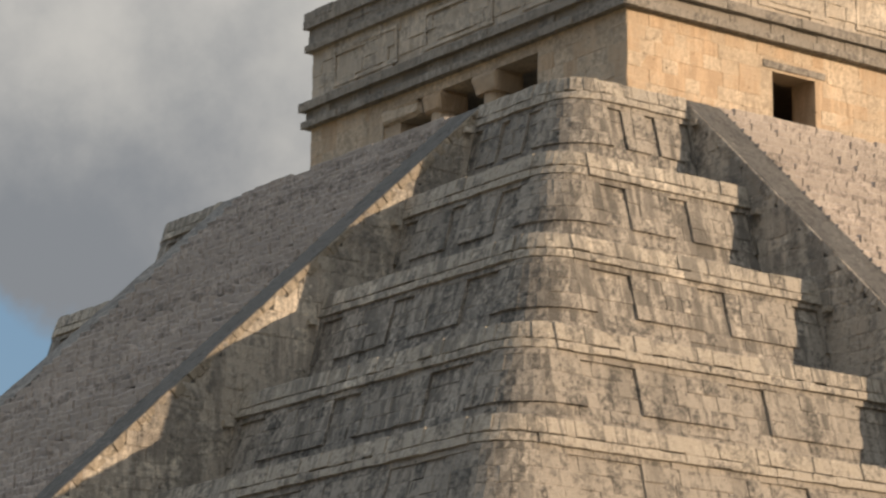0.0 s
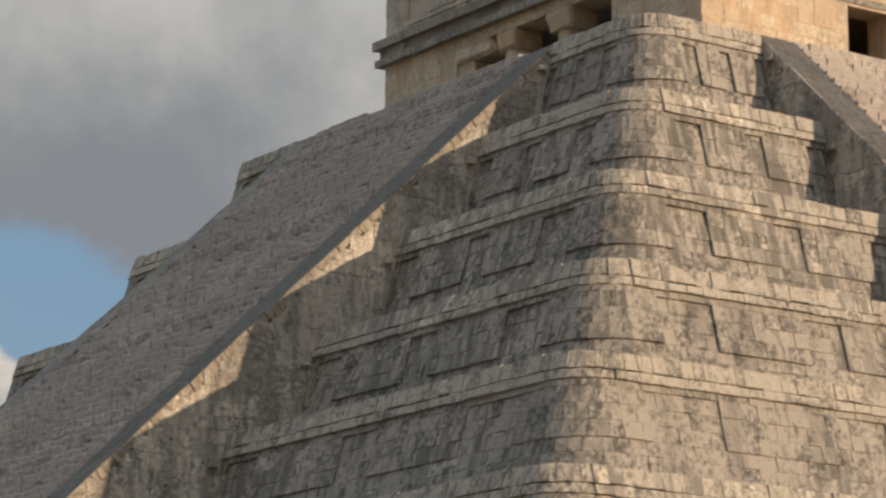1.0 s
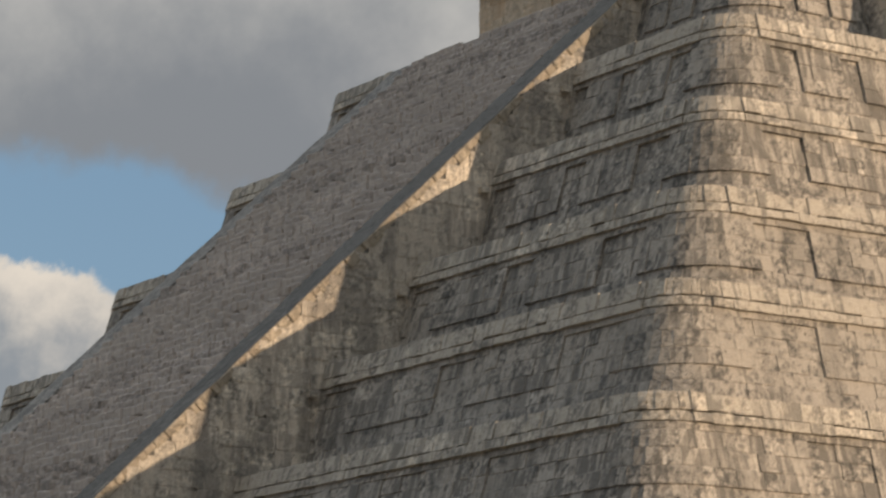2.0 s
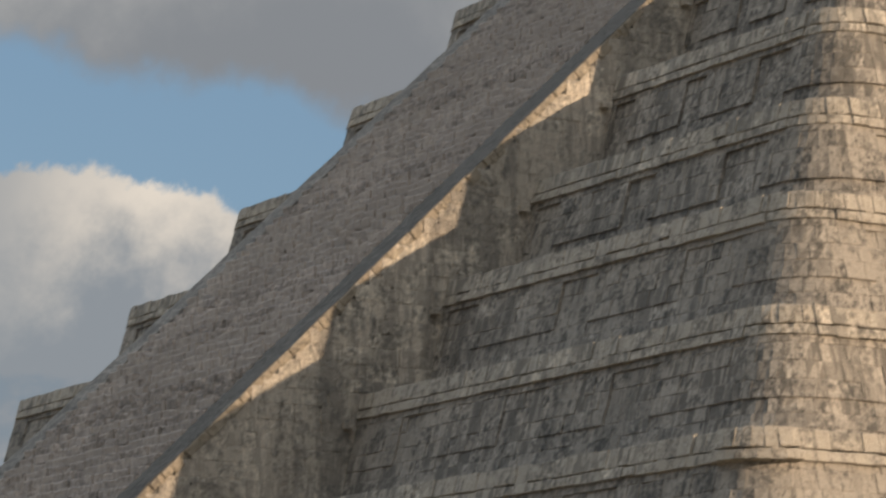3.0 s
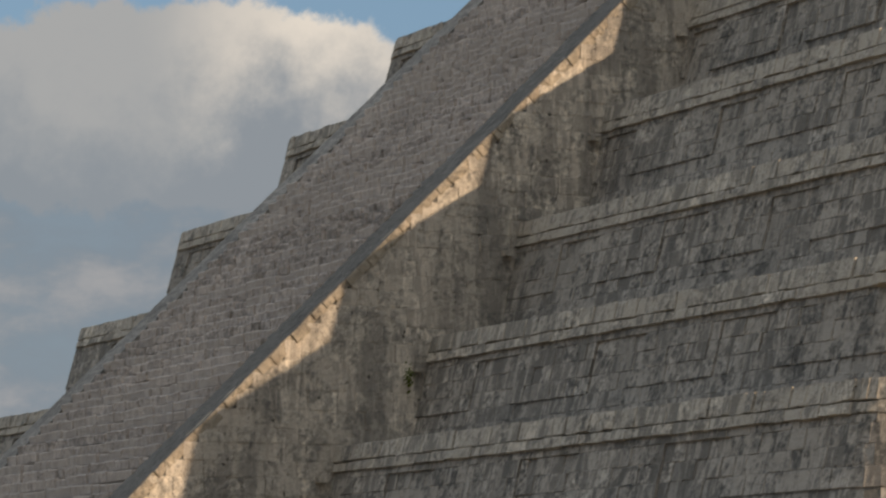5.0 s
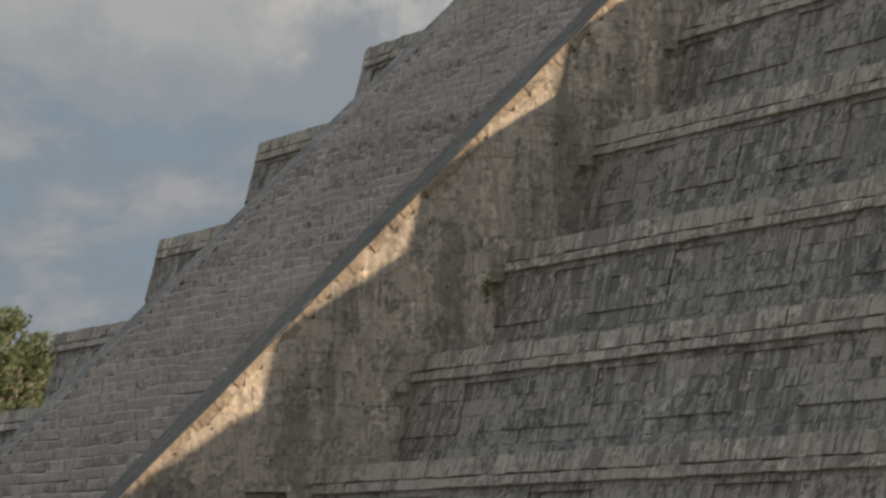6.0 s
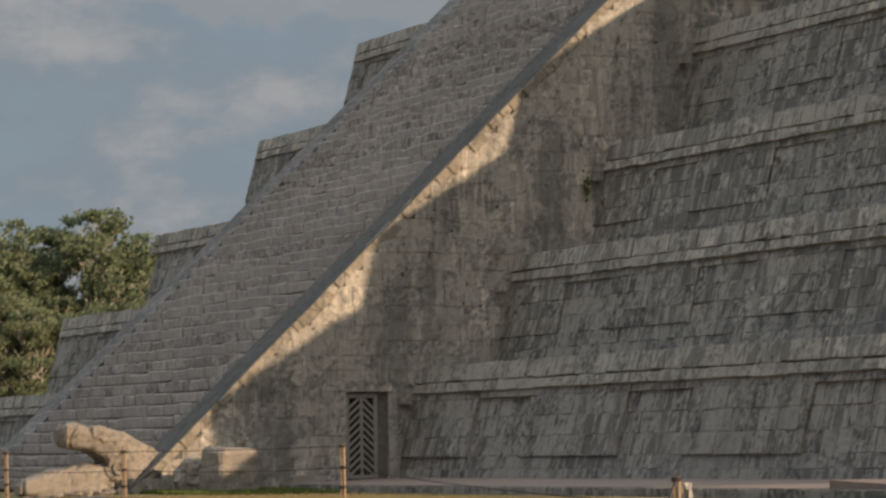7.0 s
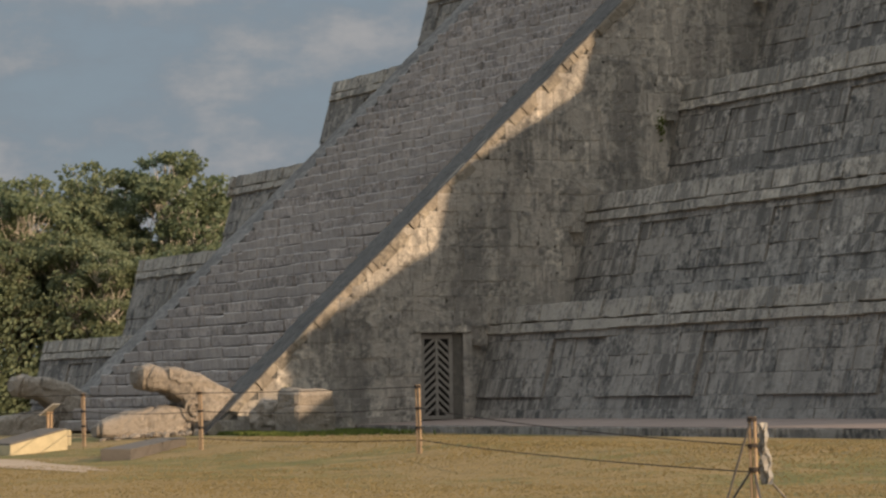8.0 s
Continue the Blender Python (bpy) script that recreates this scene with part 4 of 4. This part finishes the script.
# ---- forest ----
def tree_meshes(seed, h):
    """Trunk with forking pale limbs; rounded lobes of leaf clumps at the twig ends, with gaps between."""
    rng = random.Random(seed)
    bm = bmesh.new()
    verts, faces = [], []

    def bough(p, q, r0, r1, bend, steps=5):
        prev, off = p, Vector((rng.uniform(-1, 1), rng.uniform(-1, 1), rng.uniform(-0.3, 0.6))) * bend
        for i in range(1, steps + 1):
            f = i / steps
            nxt = p.lerp(q, f) + off * math.sin(math.pi * f)
            add_rod(bm, prev, nxt, r0 + (r1 - r0) * (f - 1 / steps), r0 + (r1 - r0) * f, 6)
            prev = nxt

    def clump(c, size, count):
        for _ in range(count):
            d = Vector((rng.gauss(0, 1), rng.gauss(0, 1), rng.gauss(0, 1))).normalized() * rng.random() ** 0.45
            at = c + Vector((d.x * size, d.y * size, d.z * size * 0.55))
            n = Vector((rng.gauss(0, 1), rng.gauss(0, 1), rng.gauss(0.4, 1))).normalized()
            u = Matrix.Rotation(rng.uniform(0, 6.28), 3, n) @ n.orthogonal().normalized()
            v = n.cross(u) * rng.uniform(0.04, 0.07)
            u = u * rng.uniform(0.08, 0.14)
            b = len(verts)
            verts.extend([at - u, at + v, at + u, at - v])
            faces.append((b, b + 1, b + 2, b + 3))

    fork = Vector((rng.uniform(-0.3, 0.3), rng.uniform(-0.3, 0.3), h * rng.uniform(0.30, 0.42)))
    bough(Vector((0, 0, -0.3)), fork, h * 0.019, h * 0.014, 0.15)
    lobes = [(Vector((rng.uniform(-0.5, 0.5), rng.uniform(-0.5, 0.5), h * 0.78)), 1.45)]
    for i in range(9):
        a = i * 2.4 + rng.uniform(-0.4, 0.4)
        f = i / 9
        out = 0.8 + 1.5 * f + rng.uniform(-0.2, 0.3)
        lobes.append((Vector((math.cos(a) * out, math.sin(a) * out, h * (0.80 - 0.42 * f) + rng.uniform(-0.4, 0.4))), rng.uniform(0.95, 1.35)))
    for c, size in lobes:
        base = fork.lerp(c, 0.85) - Vector((0, 0, 0.35 * size))
        bough(fork, base + Vector((0, 0, 0.3 * size)), h * 0.0075, h * 0.003, 0.6)
        for _ in range(20):
            d = Vector((rng.gauss(0, 1), rng.gauss(0, 1), abs(rng.gauss(0.25, 0.8)) - 0.25)).normalized()
            tip = c + Vector((d.x * size, d.y * size, d.z * size * 0.9)) * rng.uniform(0.7, 1.08)
            start = fork.lerp(base, rng.uniform(0.7, 1.0)) + Vector((rng.uniform(-0.25, 0.25), rng.uniform(-0.25, 0.25), rng.uniform(-0.1, 0.5))) * size
            bough(start, tip, h * 0.0026, h * 0.0010, 0.22, 3)
            if rng.random() < 0.90:
                clump(tip, rng.uniform(0.35, 0.72), rng.randrange(50, 90))
    return bm, verts, faces


def make_forest():
    rng = random.Random(19)
    masters = []
    for i in range(5):
        h = 9.4 + (i % 3) * 0.3
        bm, verts, faces = tree_meshes(40 + i, h)
        k = h / max(v[2] for v in verts)
        for v in bm.verts:
            v.co *= k
        verts = [Vector(v) * k for v in verts]
        ob = thing("tree", "tall broad-leaved forest tree with pale limbs and open crown", "tree", pose(-60 - i, -500, 0), "edge of the forest")
        part("trunk", bm, BARK, ob)
        mesh_object("crown", verts, faces, LEAF, ob)
        masters.append(ob)
    spots = []
    fan = Vector((65.06, -54.34, 0))
    # the tall crowns that stand clear of the rest, then the mass behind and below them
    for yaw, d, size in ((72.6, 190, 1.62), (71.2, 188, 1.62), (70.4, 196, 1.38), (73.9, 184, 1.48), (74.6, 188, 1.50), (71.9, 198, 1.2)):
        spots.append((yaw, d, size))
    for d, n, jitter in ((180, 11, 3), (188, 10, 4), (198, 10, 5), (210, 9, 6)):
        for i in range(n):
            spots.append((68.4 + i * (8.6 / n) + rng.uniform(-0.25, 0.25), d + rng.uniform(-jitter, jitter), rng.uniform(0.95, 1.2)))
    for j, (yaw, d, size) in enumerate(spots):
        x, y = fan.x - math.sin(radians(yaw)) * d, fan.y + math.cos(radians(yaw)) * d
        grow = size if j < 5 else size / spots[j % 5][2]      # a copy keeps its master's scale
        m = pose(x, y, ground_height(x, y), 0, 0, rng.uniform(0, 360)) @ Matrix.Scale(grow, 4)
        if j < 5:
            masters[j].matrix_basis = m
        else:
            copy_thing(masters[j % 5], m)
    # undergrowth at the forest's edge
    verts, faces = [], []
    for _ in range(90000):
        yaw = radians(rng.uniform(66.5, 78))
        d = rng.uniform(175, 200)
        h = min(abs(rng.gauss(0, 3.0)), rng.uniform(4.8, 7.0))
        c = Vector((fan.x - math.sin(yaw) * d, fan.y + math.cos(yaw) * d, h))
        n = Vector((rng.gauss(0, 1), rng.gauss(0, 1), rng.gauss(0.3, 1))).normalized()
        u = n.orthogonal().normalized() * rng.uniform(0.12, 0.20)
        v = n.cross(u).normalized() * rng.uniform(0.06, 0.11)
        b = len(verts)
        verts.extend([c - u, c + v, c + u, c - v])
        faces.append((b, b + 1, b + 2, b + 3))
    ob = mesh_object("undergrowth", verts, faces, LEAF)
    tagged(ob, "dense green undergrowth at the forest's edge", "bushes", kind="stuff")


make_forest()
